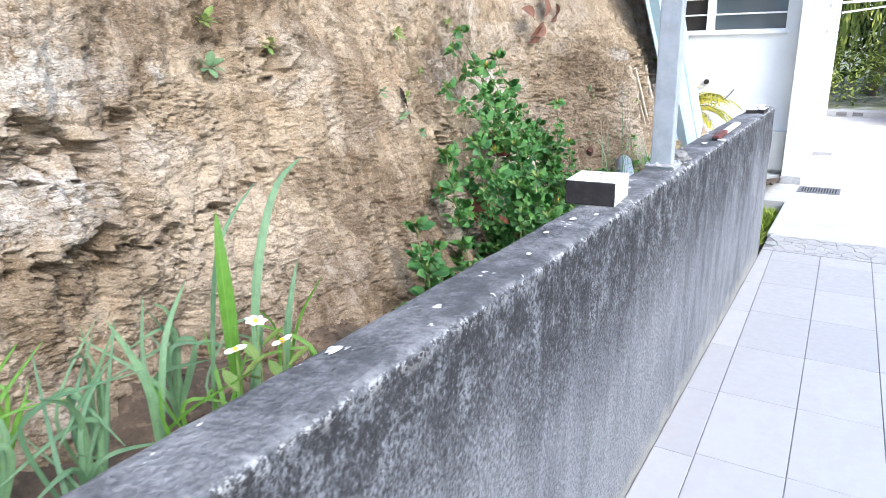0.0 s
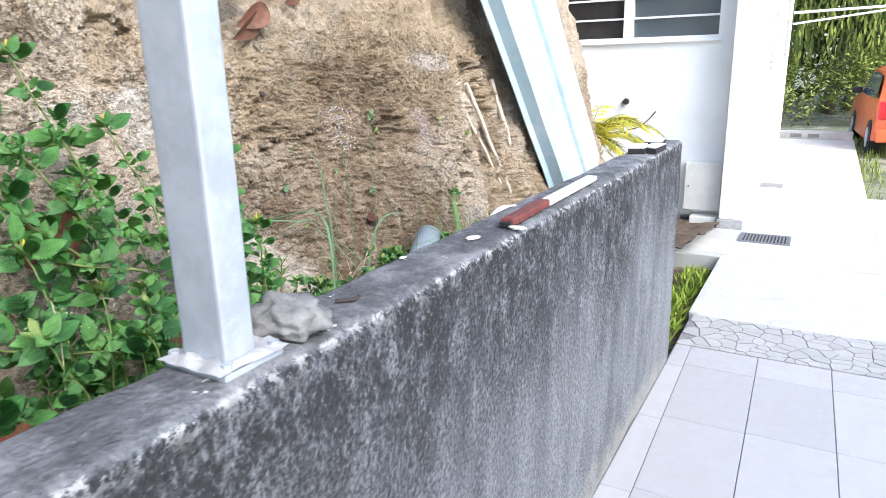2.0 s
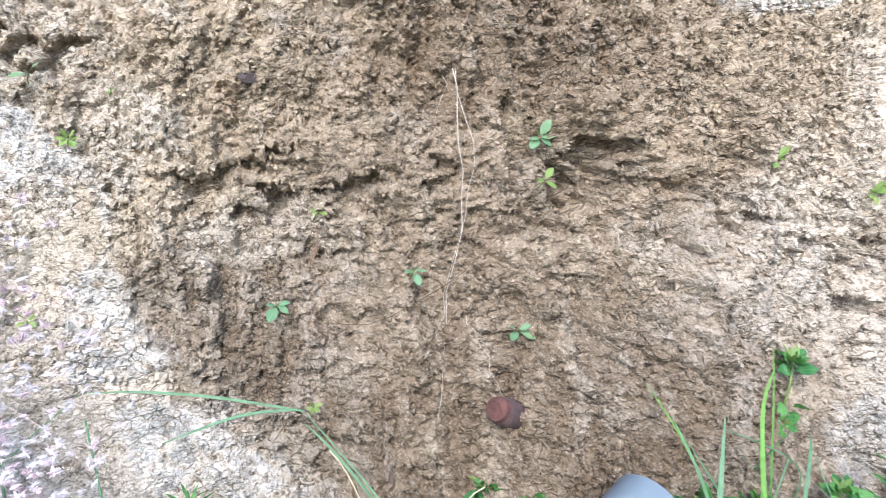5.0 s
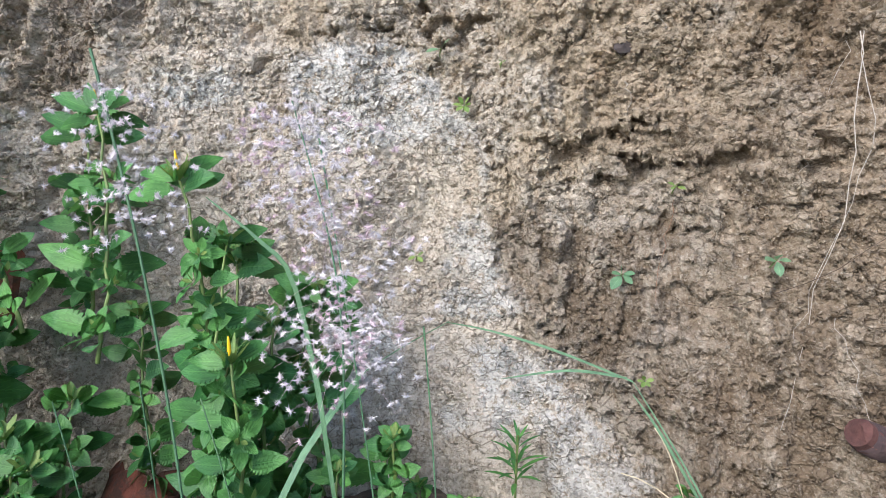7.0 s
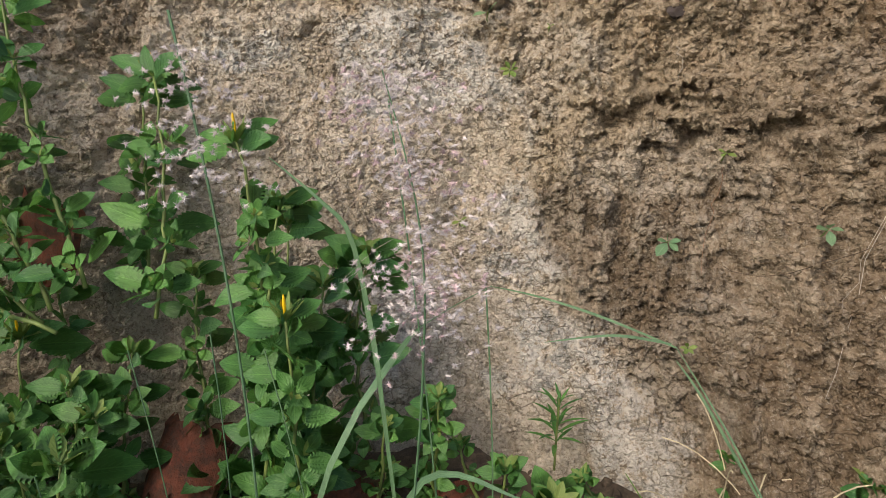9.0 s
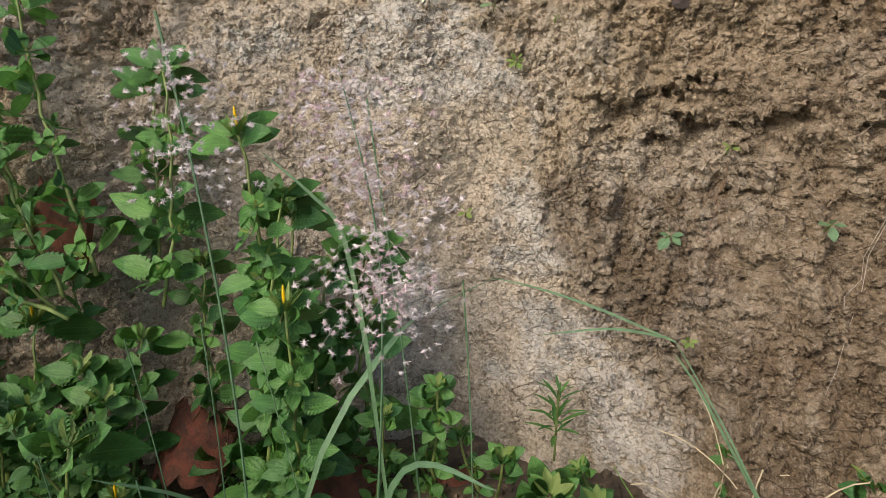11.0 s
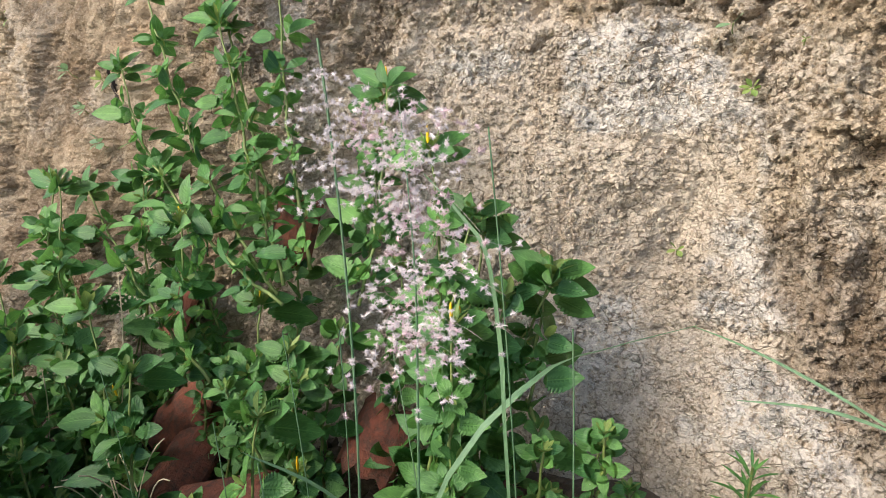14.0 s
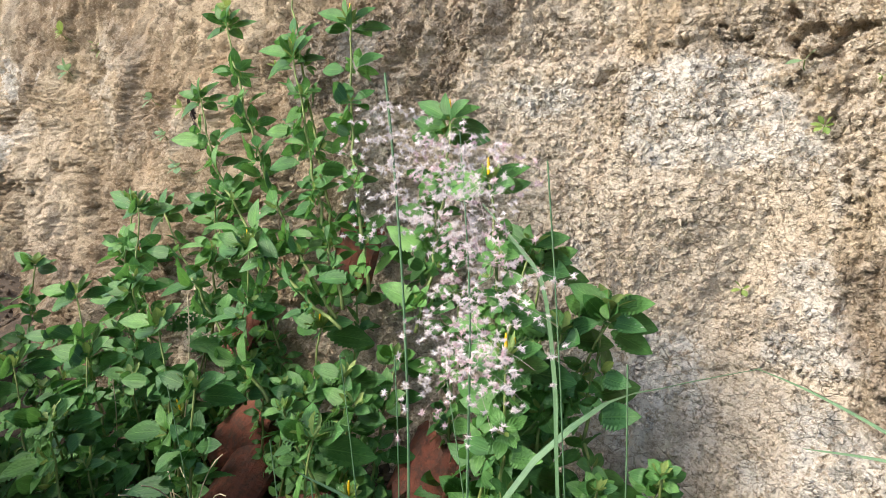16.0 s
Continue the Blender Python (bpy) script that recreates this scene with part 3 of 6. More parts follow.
# strip of soil between bank and wall
gy, gx = spaced([(-6, 0.15), (3.0, 0.03), (9.4, 0.15), (12.4, 1)]), spaced([(-1.9, 0.1), (-1.4, 0.03), (-0.16, 1)])
GY, GX = np.meshgrid(gy, gx, indexing="ij")


def strip_height(X, Y):
    z = np.interp(Y, (-6, 4.5, 6.0, 6.8, 8.0, 9.2, 10.0, 12.4), (0.8, 0.8, 0.62, 0.70, 0.72, 0.62, 0.35, 0.0))
    return z + 0.05 * step(-X, 0.55, 1.05) + 0.07 * fbm(X * 5, Y * 5, 4, 21)


GZ = strip_height(GX, GY)
tagged(grid_object("planting_strip", np.stack([GX, GY, GZ], -1), M_YARD_SOIL), "dark soil strip with leaf litter behind the wall", "soil", kind="structure")


def strip_z(x, y):
    return float(strip_height(np.array([float(x)]), np.array([float(y)]))[0])


lx, ly = crumb_rng.uniform(-1.15, -0.17, 9000), crumb_rng.uniform(4.2, 9.0, 9000)
lz = strip_height(lx, ly)
crumbs("soil_clods", np.stack([lx, ly, lz], -1), 0.003 + 0.014 * crumb_rng.uniform(0, 1, 9000) ** 4, crumb_rng, "dark clods of soil and litter behind the wall", "soil clods", M_YARD_SOIL)


# ---------------------------------------------------------------- the low wall
WALL_TOP, WALL_BACK, WALL_END = 1.185, -0.155, 9.0
prof = []
for z in spaced([(-0.02, 0.024), (1.165, 1)]):
    prof.append((0.0, z, 1, 0))
for k in range(1, 5):
    a = math.radians(90 * k / 5)
    prof.append((-0.02 + 0.02 * math.cos(a), 1.165 + 0.02 * math.sin(a), 0, 1))
for x in np.linspace(-0.02, WALL_BACK + 0.02, 12):
    prof.append((x, WALL_TOP, 0, 0))
for k in range(1, 5):
    a = math.radians(90 + 90 * k / 5)
    prof.append((WALL_BACK + 0.02 + 0.02 * math.cos(a), 1.165 + 0.02 * math.sin(a), 0, 1))
for z in np.linspace(1.165, 0.3, 20):
    prof.append((WALL_BACK, z, 0, 0))
px_, pz_ = np.array([p[0] for p in prof]), np.array([p[1] for p in prof])
wy_ = spaced([(-2.0, 0.1), (2.8, 0.018), (WALL_END, 1)])
WY = np.repeat(wy_[:, None], len(prof), 1)
WX, WZ = np.repeat(px_[None, :], len(wy_), 0), np.repeat(pz_[None, :], len(wy_), 0)
front = np.repeat((px_ > -0.001)[None, :], len(wy_), 0)
edge_ = np.exp(-((WX - 0.0) ** 2 + (WZ - WALL_TOP) ** 2) / 0.018 ** 2) + 0.7 * np.exp(-((WX - WALL_BACK) ** 2 + (WZ - WALL_TOP) ** 2) / 0.014 ** 2)
bumpy = fbm(WY * 9, WZ * 9 + WX * 9, 4, 2)
chips = np.clip(fbm(WY * 14, WX * 22 + WZ * 22, 3, 6) - 0.05, 0, 1)
out = np.where(front, 1.0, 0.0) * 0.008 * bumpy - 0.03 * chips * edge_
WX2 = WX + out
WZ2 = WZ + np.where(WZ > 1.16, 0.006 * bumpy - 0.02 * chips * edge_, 0)
wall_attr = {"mold": np.where(front, step(WZ + 0.25 * fbm(WY * 2.3, WZ * 1.2, 3, 4), 0.55, 1.15), 0.25),
             "edge": np.clip(edge_, 0, 1), "top": (WZ > 1.18).astype(float), "foot": np.where(front, 1 - step(WZ + 0.08 * bumpy, 0.0, 0.12), 0)}
low_wall = grid_object("low_wall", np.stack([WX2, WY, WZ2], -1)[:, ::-1], M_WALL, {k: v[:, ::-1] for k, v in wall_attr.items()})
tagged(low_wall, "low rendered block wall stained black with mould", "wall", kind="structure")
cap = bm_new()
cap.faces.new([cap.verts.new((p[0], WALL_END + 0.0, p[1])) for p in prof])
cap.faces.new([cap.verts.new((x, WALL_END + 0.004, z)) for x, z in ((0.0, -0.02), (0.0, 0.3), (WALL_BACK, 0.3), (WALL_BACK, -0.02))])
part("end_face", cap, M_WALL, low_wall)


# ---------------------------------------------------------------- ground, terrace, paving
gr = bm_new()
bmesh.ops.create_grid(gr, x_segments=60, y_segments=60, size=1)
for v in gr.verts:
    v.co.x, v.co.y = math.copysign(abs(v.co.x) ** 3, v.co.x) * 900, math.copysign(abs(v.co.y) ** 3, v.co.y) * 900
    v.co.z = -0.13
tagged(mesh_object("ground", gr, M_GROUND), "grassy gravel ground", "ground", kind="structure")
terrace = tagged(mesh_object("terrace_floor", box((0.0, -4.0, -0.14), (4.6, 9.235, -0.004)), M_GROUT), "terrace paved with long pale tiles", "floor", kind="structure")
TX, TY, COL0, ROW0 = 0.347, 0.602, 0.088, 8.955
SKEW = 0.0255


def joint_x(c, y):
    """x of the c-th long joint, which runs slightly away from the wall."""
    return COL0 + c * TX + SKEW * (9.2 - y)


def tile_bm(c, y0, y1, gap=0.0022, cross=0.0017):
    """A tile between two long joints, butted closely to the next one along."""
    m = bm_new()
    sides = [(max(0.004, joint_x(c, y) if c >= 0 else 0.004) + gap, joint_x(c + 1, y) - gap) for y in (y0 + cross, y1 - cross)]
    outer = [(sides[0][0], y0 + cross), (sides[0][1], y0 + cross), (sides[1][1], y1 - cross), (sides[1][0], y1 - cross)]
    mid = Vector((sum(p[0] for p in outer) / 4, sum(p[1] for p in outer) / 4))
    low = [m.verts.new((p[0], p[1], -0.008)) for p in outer]
    rim = [m.verts.new((p[0], p[1], -0.0012)) for p in outer]
    top = [m.verts.new((p[0] + math.copysign(0.0012, mid.x - p[0]), p[1] + math.copysign(0.0012, mid.y - p[1]), 0.0)) for p in outer]
    m.faces.new(top)
    for r0, r1 in ((low, rim), (rim, top)):
        for k in range(4):
            m.faces.new((r0[k], r0[(k + 1) % 4], r1[(k + 1) % 4], r1[k]))
    return m


tile_rng = random.Random(4)
for c in range(-1, 8):
    shift = tile_rng.uniform(-0.03, 0.03)
    ends = [9.232] + [ROW0 + shift - TY * r for r in range(17)]
    for y1, y0 in zip(ends, ends[1:]):
        ob = part("tile", tile_bm(c, y0, y1), M_TILE, terrace)
        ob.location.z = tile_rng.uniform(-0.0005, 0.0005)
rest = bm_new()
for r in range(17):
    for c in range(8, 12):
        y1 = ROW0 - r * TY
        add_box(rest, (joint_x(c, y1) + 0.004, y1 - TY + 0.001, -0.008), (joint_x(c + 1, y1) - 0.004, y1 - 0.001, 0.0))
tagged(part("far_tiles", rest, M_TILE, terrace), kind="stuff")

# band of broken tile: irregular pieces with narrow joints
mosaic = tagged(mesh_object("mosaic_band", box((0.0, 9.236, -0.14), (4.6, 9.76, -0.006)), M_GROUT), "band of broken pale tile set in mortar", "paving", kind="structure")
mrng = random.Random(12)
seeds = []
while len(seeds) < 240:
    q = Vector((mrng.uniform(-0.1, 2.5), mrng.uniform(9.2, 9.80)))
    if all(((q.x - s.x) * 0.7) ** 2 + (q.y - s.y) ** 2 > 0.036 ** 2 for s in seeds):
        seeds.append(q)


def cell_outline(s):
    """The piece round a seed: a rectangle cut back halfway towards each neighbour."""
    poly = [Vector(v) for v in ((max(0.006, s.x - 0.3), 9.242), (s.x + 0.3, 9.242), (s.x + 0.3, 9.755), (max(0.006, s.x - 0.3), 9.755))]
    for o in seeds:
        if o is s or (o - s).length > 0.6:
            continue
        n = (o - s).normalized()
        lim = n.dot((o + s) / 2) - 0.0028
        cut = []
        for a, b in zip(poly, poly[1:] + poly[:1]):
            da, db = n.dot(a) - lim, n.dot(b) - lim
            if da <= 0:
                cut.append(a)
            if (da < 0) != (db < 0) and da != db:
                cut.append(a.lerp(b, da / (da - db)))
        poly = cut
        if len(poly) < 3:
            return []
    return poly


for s in seeds:
    q = cell_outline(s)
    if len(q) < 3 or s.x < 0.01 or s.x > 2.3:
        continue
    m = bm_new()
    h = mrng.uniform(-0.001, 0.002)
    t0 = [m.verts.new((v.x, v.y, h)) for v in q]
    t1 = [m.verts.new((v.x, v.y, -0.01)) for v in q]
    m.faces.new(t0)
    for k in range(len(q)):
        m.faces.new((t0[k - 1], t1[k - 1], t1[k], t0[k]))
    bmesh.ops.recalc_face_normals(m, faces=m.faces)
    part("broken_tile", m, M_MOSAIC, mosaic)

# rough slab and pale walkway
slab = mesh_object("concrete_slab", box((0.04, 9.764, -0.15), (4.6, 11.19, -0.004), 0.004), M_SLAB)
tagged(slab, "rough pale concrete slab", "paving", kind="structure")
wk = mesh_object("walkway", box((-0.5, 11.30, -0.15), (1.12, 20.6, 0.0), 0.006), M_SLAB)
tagged(wk, "bright pale concrete walkway beside the house", "paving", kind="structure")
tagged(mesh_object("walkway_edge", box((-0.02, 11.194, -0.15), (4.6, 11.296, -0.002), 0.004), M_SLAB), "pale concrete strip across the path", "paving", kind="structure")
tagged(mesh_object("yard_slab", box((1.124, 11.30, -0.15), (4.6, 14.4, -0.012), 0.004), M_SLAB), "pale concrete yard slab", "paving", kind="structure")
tagged(mesh_object("far_curb", box((-0.4, 20.604, -0.15), (1.1, 21.0, 0.13), 0.015), M_SLAB), "low concrete kerb with dark gaps", "kerb", kind="structure")
# Darker blocks on the kerb's front; their colour gives the slots' shade.
for x0 in (0.02, 0.33):
    tagged(mesh_object("kerb_gap_shade", box((x0, 20.585, 0.03), (x0 + 0.2, 20.603, 0.10)), M_GROUT), kind="structure", label="darker block on the concrete kerb, coloured as a slot's shade", category="slot")
tagged(mesh_object("floor_slot", box((-0.03, 14.72, 0.0), (0.23, 15.0, 0.006)), M_GROUT), "narrow grey slot cover in the walkway", "cover", kind="structure")

# gutter between wall and slab
gut = bm_new()
add_box(gut, (-0.5, 9.01, -0.2), (-0.02, 11.0, -0.09))
tagged(mesh_object("gutter_soil", gut, M_YARD_SOIL), "damp soil in the open gutter", "soil", kind="structure")
tagged(mesh_object("gutter_lip", box((-0.02, 9.764, -0.15), (0.038, 11.19, 0.012), 0.006), M_SLAB), "thin concrete lip of the gutter", "kerb", kind="structure")
tagged(mesh_object("gutter_end", box((-0.5, 11.20, -0.15), (-0.024, 11.296, 0.0), 0.006), M_SLAB), "concrete end of the gutter", "kerb", kind="structure")
# Pit bottom coloured near-black for the shade down in it.
tagged(mesh_object("gutter_pit", box((-0.28, 11.0, -0.19), (-0.03, 11.19, -0.12)), M_DARK), "pit at the gutter's end, its shade coloured near-black", "pit", kind="structure")

grate = thing("drain_grate", (0.25, 11.94, 0.0), "grey slotted drain grate set in the pale walkway", "grate")
part("frame", add_box(add_box(add_box(add_box(bm_new(), (-0.21, -0.16, 0.0), (0.21, -0.14, 0.012)), (-0.21, 0.14, 0.0), (0.21, 0.16, 0.012)), (-0.21, -0.138, 0.0), (-0.19, 0.138, 0.012)), (0.19, -0.138, 0.0), (0.21, 0.138, 0.012)), M_GRATE, grate)
# A thin near-black plate gives the shade of the hollow under the slats.
part("pit", box((-0.189, -0.138, 0.001), (0.189, 0.138, 0.003)), M_DARK, grate)
for k in range(14):
    x = -0.18 + k * 0.0277
    part("slat", box((x - 0.007, -0.137, 0.004), (x + 0.007, 0.137, 0.011), 0.001), M_GRATE, grate)


# ---------------------------------------------------------------- the house
HY = 12.48
house = thing("house", (-2.5, 16.5, 0.0), "white painted single-storey concrete house with jalousie windows", "house")


def hpart(name, bm, material, label="", parent=None, smooth=False):
    ob = part(name, bm, material, house, label, smooth)
    ob.location = -Vector(house.location)
    return ob


def sub(name, bm, material, parent, label=""):
    return part(name, bm, material, parent, label)


WX0, WX1, WZ0, WZ1 = -2.07, -0.325, 1.765, 2.75


def ring_wall(u0, u1, z0, z1, a0, a1, b0, b1, front, back, axis):
    """A wall or frame (u0..u1, z0..z1) with one opening (a0..a1, b0..b1), between two depths."""
    bm = bm_new()
    make = (lambda u, d, z: (u, d, z)) if axis == "x" else (lambda u, d, z: (d, u, z))
    L = [[bm.verts.new(make(u, d, z)) for u, z in q] for d in (front, back) for q in (((u0, z0), (u1, z0), (u1, z1), (u0, z1)), ((a0, b0), (a1, b0), (a1, b1), (a0, b1)))]
    for r0, r1 in ((0, 1), (2, 3), (0, 2), (1, 3)):
        for k in range(4):
            bm.faces.new((L[r0][k], L[r0][(k + 1) % 4], L[r1][(k + 1) % 4], L[r1][k]))
    bmesh.ops.recalc_face_normals(bm, faces=bm.faces)
    return bm


hpart("front_wall", ring_wall(-6.0, -0.16, -0.1, 3.1, WX0, WX1, WZ0, WZ1, HY, HY + 0.15, "x"), M_WHITE)
SWX = -0.16
openings = ((13.1, 14.3), (15.6, 17.0), (18.2, 19.6))
for (a, b), y0, y1 in zip(openings, (HY + 0.152, 14.95, 17.6), (14.95, 17.6, 20.5)):
    hpart("side_wall", ring_wall(y0, y1, -0.1, 3.1, a, b, 1.30, 2.55, SWX, SWX - 0.15, "y"), M_WHITE)
hpart("back_wall", box((-6.0, 20.35, -0.1), (SWX - 0.152, 20.5, 3.1)), M_WHITE)
hpart("far_wall", box((-6.15, HY, -0.1), (-6.002, 20.5, 3.1)), M_WHITE)
hpart("roof", box((-6.4, HY - 0.35, 3.102), (0.3, 20.8, 3.27), 0.01), M_WHITE, "flat white concrete roof slab")
# Inner floor and added inner wall are coloured near-black for an unlit room's shade.
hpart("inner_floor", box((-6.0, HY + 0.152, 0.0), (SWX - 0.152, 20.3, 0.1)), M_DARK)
hpart("inner_wall", box((-6.0, HY + 2.5, 0.1), (SWX - 0.152, HY + 2.6, 3.1)), M_DARK, "interior wall coloured near-black for the unlit room")
hpart("corner_column", box((-0.185, HY - 0.24, 0.09), (0.0, HY - 0.002, 3.1), 0.008), M_WHITE, "white square corner column")
hpart("column_foot", box((-0.20, HY - 0.26, -0.1), (0.03, HY - 0.004, 0.088), 0.006), M_CEMENT, "bare concrete column foot")
hpart("sill_step", box((-0.46, HY - 0.2, -0.1), (-0.21, HY - 0.004, 0.085), 0.006), M_BOX, "grey plinth under the meter box")
hpart("plinth", box((-6.0, HY - 0.05, -0.1), (-0.47, HY - 0.002, 0.06), 0.006), M_CEMENT)
mb = hpart("meter_box", box((-0.545, HY - 0.12, 0.13), (-0.195, HY - 0.002, 0.60), 0.008), M_BOX, "pale grey meter box under the window wall")
md = part("door", box((-0.535, HY - 0.128, 0.14), (-0.205, HY - 0.122, 0.59), 0.002), M_BOX, mb)
part("lock", tube([(-0.50, HY - 0.129, 0.37), (-0.50, HY - 0.136, 0.37)], 0.008, 10), M_DARK, mb)
part("pipe", tube([(-0.56, HY - 0.08, 0.04), (-0.42, HY - 0.1, 0.055)], 0.018, 10), M_DARK, mb)
spout = hpart("wall_spout", tube([(-1.183, HY - 0.004, 1.175), (-1.183, HY - 0.05, 1.172)], [0.032, 0.028], 14), M_DARK, "dark round pipe stub in the wall")

# jalousie window in the front wall
win = hpart("front_window", add_box(add_box(add_box(add_box(add_box(bm_new(), (WX0, HY + 0.02, WZ0), (WX1, HY + 0.10, WZ0 + 0.03)), (WX0, HY + 0.02, WZ1 - 0.04), (WX1, HY + 0.10, WZ1)),
            (WX0, HY + 0.02, WZ0 + 0.032), (WX0 + 0.03, HY + 0.10, WZ1 - 0.042)), (WX1 - 0.03, HY + 0.02, WZ0 + 0.032), (WX1, HY + 0.10, WZ1 - 0.042)),
            (-1.245, HY - 0.01, WZ0 + 0.032), (-1.155, HY + 0.10, WZ1 - 0.042)), M_TRIM, "white framed window with glass louvres")
for k in range(5):
    z = WZ0 + 0.036 + k * 0.187
    # Left panes share the room's near-black; right panes are glass.
    for x0, x1, m in ((WX0 + 0.034, -1.249, M_DARK), (-1.151, WX1 - 0.034, M_GLASS)):
        b = bm_new()
        add_box(b, (x0, -0.003, 0.0), (x1, 0.003, 0.172))
        bmesh.ops.transform(b, matrix=Matrix.Translation((0, HY + 0.07, z)) @ Matrix.Rotation(radians(12), 4, "X"), verts=b.verts)
        part("pane", b, m, win)
        part("louvre_rail", box((x0, HY + 0.015, z + 0.164), (x1, HY + 0.05, z + 0.184), 0.002), M_TRIM, win)
part("window_sill", box((WX0 - 0.01, HY - 0.035, WZ0 - 0.03), (WX1 + 0.01, HY - 0.002, WZ0 - 0.002), 0.004), M_WHITE, win)

for a, b in openings:
    sh = hpart("side_window", ring_wall(a + 0.002, b - 0.002, 1.302, 2.548, a + 0.05, b - 0.05, 1.34, 2.51, SWX + 0.035, SWX - 0.08, "y"), M_TRIM, "white metal louvred shutter window")
    for k in range(15):
        z = 1.38 + k * 0.078
        s = bm_new()
        add_box(s, (-0.004, a + 0.054, -0.04), (0.004, b - 0.054, 0.04))
        bmesh.ops.transform(s, matrix=Matrix.Translation((SWX + 0.005, 0, z)) @ Matrix.Rotation(radians(38), 4, "Y"), verts=s.verts)
        part("slat", s, M_TRIM, sh)
awn = hpart("awning_bracket", add_tube(add_tube(bm_new(), [(SWX + 0.03, 20.2, 2.16), (1.6, 20.2, 2.36)], 0.02, 6), [(SWX + 0.03, 20.2, 2.36), (1.6, 20.2, 2.40)], 0.025, 6), M_TRIM, "thin white metal awning bracket")


# ---------------------------------------------------------------- things on the wall
post = thing("steel_post", (-0.075, 6.102, WALL_TOP), "square galvanised steel post on a plate on the wall", "post")
pb = bm_new()
add_box(pb, (-0.051, -0.05, 0.012), (0.032, 0.005, 2.3), 0.005)
part("tube", pb, M_STEEL, post)
part("base_plate", box((-0.068, -0.068, 0.0), (0.05, 0.04, 0.010), 0.002), M_STEEL, post, "thin pale base plate")
mort = bm_new()
bmesh.ops.create_grid(mort, x_segments=10, y_segments=10, size=0.062)
for v in mort.verts:
    d = max(abs(v.co.x), abs(v.co.y))
    v.co.z = 0.011 + 0.02 * max(0, 1 - abs(d - 0.045) / 0.02) * (0.6 + noise.noise(v.co * 40))
    v.co.x += 0.006 * noise.noise(v.co * 30) - 0.008
    v.co.y -= 0.016
part("mortar", mort, M_CEMENT, post, "crumbling cement daub", True)
for x, y in ((-0.058, -0.058), (0.042, -0.058), (-0.058, 0.03), (0.042, 0.03)):
    part("bolt", tube([(x, y, 0.010), (x, y, 0.022)], 0.008, 6), M_STEEL, post)

block = thing("painted_block", (-0.118, 5.398, WALL_TOP), "white painted concrete block with a black end, on the wall", "block")
bb = bm_new()
add_box(bb, (-0.08, -0.092, 0.002), (0.08, 0.097, 0.078), 0.004)
for f in bb.faces:
    f.normal_update()
    if f.normal.y < -0.8:
        f.material_index = 1
rough_up(bb, 0.002, 25)
part("body", bb, (M_BLOCK_WHITE, M_BLOCK_BLACK), block)
block.rotation_euler = (0, 0, radians(5))

stone = thing("stone", (-0.068, 6.205, WALL_TOP), "rough grey stone lying on the wall by the post", "stone")
sb = lump((0.062, 0.056, 0.035), 4, 0.35, 4.0, 3.0)
for v in sb.verts:
    v.co.z = max(v.co.z + 0.026, 0.001)
part("body", sb, M_ROCK, stone, "", True)

bar = thing("painted_board", (-0.043, 6.965, WALL_TOP), "narrow board, half red paint and half bare white, along the wall", "board")
b1 = bm_new()
add_box(b1, (-0.019, 0.0, 0.002), (0.015, 0.265, 0.024), 0.005)
rough_up(b1, 0.003, 20)
part("red_end", b1, M_RED, bar, "chipped oxide red painted end")
b2 = bm_new()
add_box(b2, (-0.018, 0.266, 0.003), (0.017, 0.73, 0.019), 0.003)
rough_up(b2, 0.002, 18)
part("bare_end", b2, M_BOARD, bar, "bare whitewashed half of the board")
b3 = bm_new()
add_box(b3, (-0.018, -0.012, 0.0), (0.013, -0.001, 0.016), 0.003)
part("tip", b3, M_BLOCK_BLACK, bar, "black charred tip")
bar.rotation_euler = (0, 0, radians(1))
cloth = lump((0.022, 0.012, 0.005), 3, 0.4, 5, 1.0)
ob = mesh_object("paper_scrap", cloth, M_BLOCK_WHITE, True)
ob.location = (-0.012, 6.95, WALL_TOP + 0.006)
tagged(ob, "crumpled pale scrap under the painted board", "scrap")

for k, (x, y, rot, sx) in enumerate(((-0.095, 8.49, 8, 1.0), (-0.035, 8.53, -3, 0.9), (-0.075, 8.74, 4, 1.1))):
    bk = thing("paver", (x, y, WALL_TOP + (0.0 if k < 2 else 0.001)), "flat white-topped paver lying near the wall's end", "paver", "pavers on the wall")
    q = bm_new()
    add_box(q, (-0.035 * sx, -0.085, 0.0), (0.035 * sx, 0.085, 0.024), 0.004)
    rough_up(q, 0.003, 22, k)
    part("base", q, M_BLOCK_BLACK, bk)
    q = bm_new()
    add_box(q, (-0.034 * sx, -0.084, 0.0245), (0.034 * sx, 0.084, 0.030), 0.003)
    rough_up(q, 0.002, 22, k)
    part("top", q, M_BLOCK_WHITE, bk, "white-painted top")
    bk.rotation_euler = (0, 0, radians(rot))

drop_rng = random.Random(5)
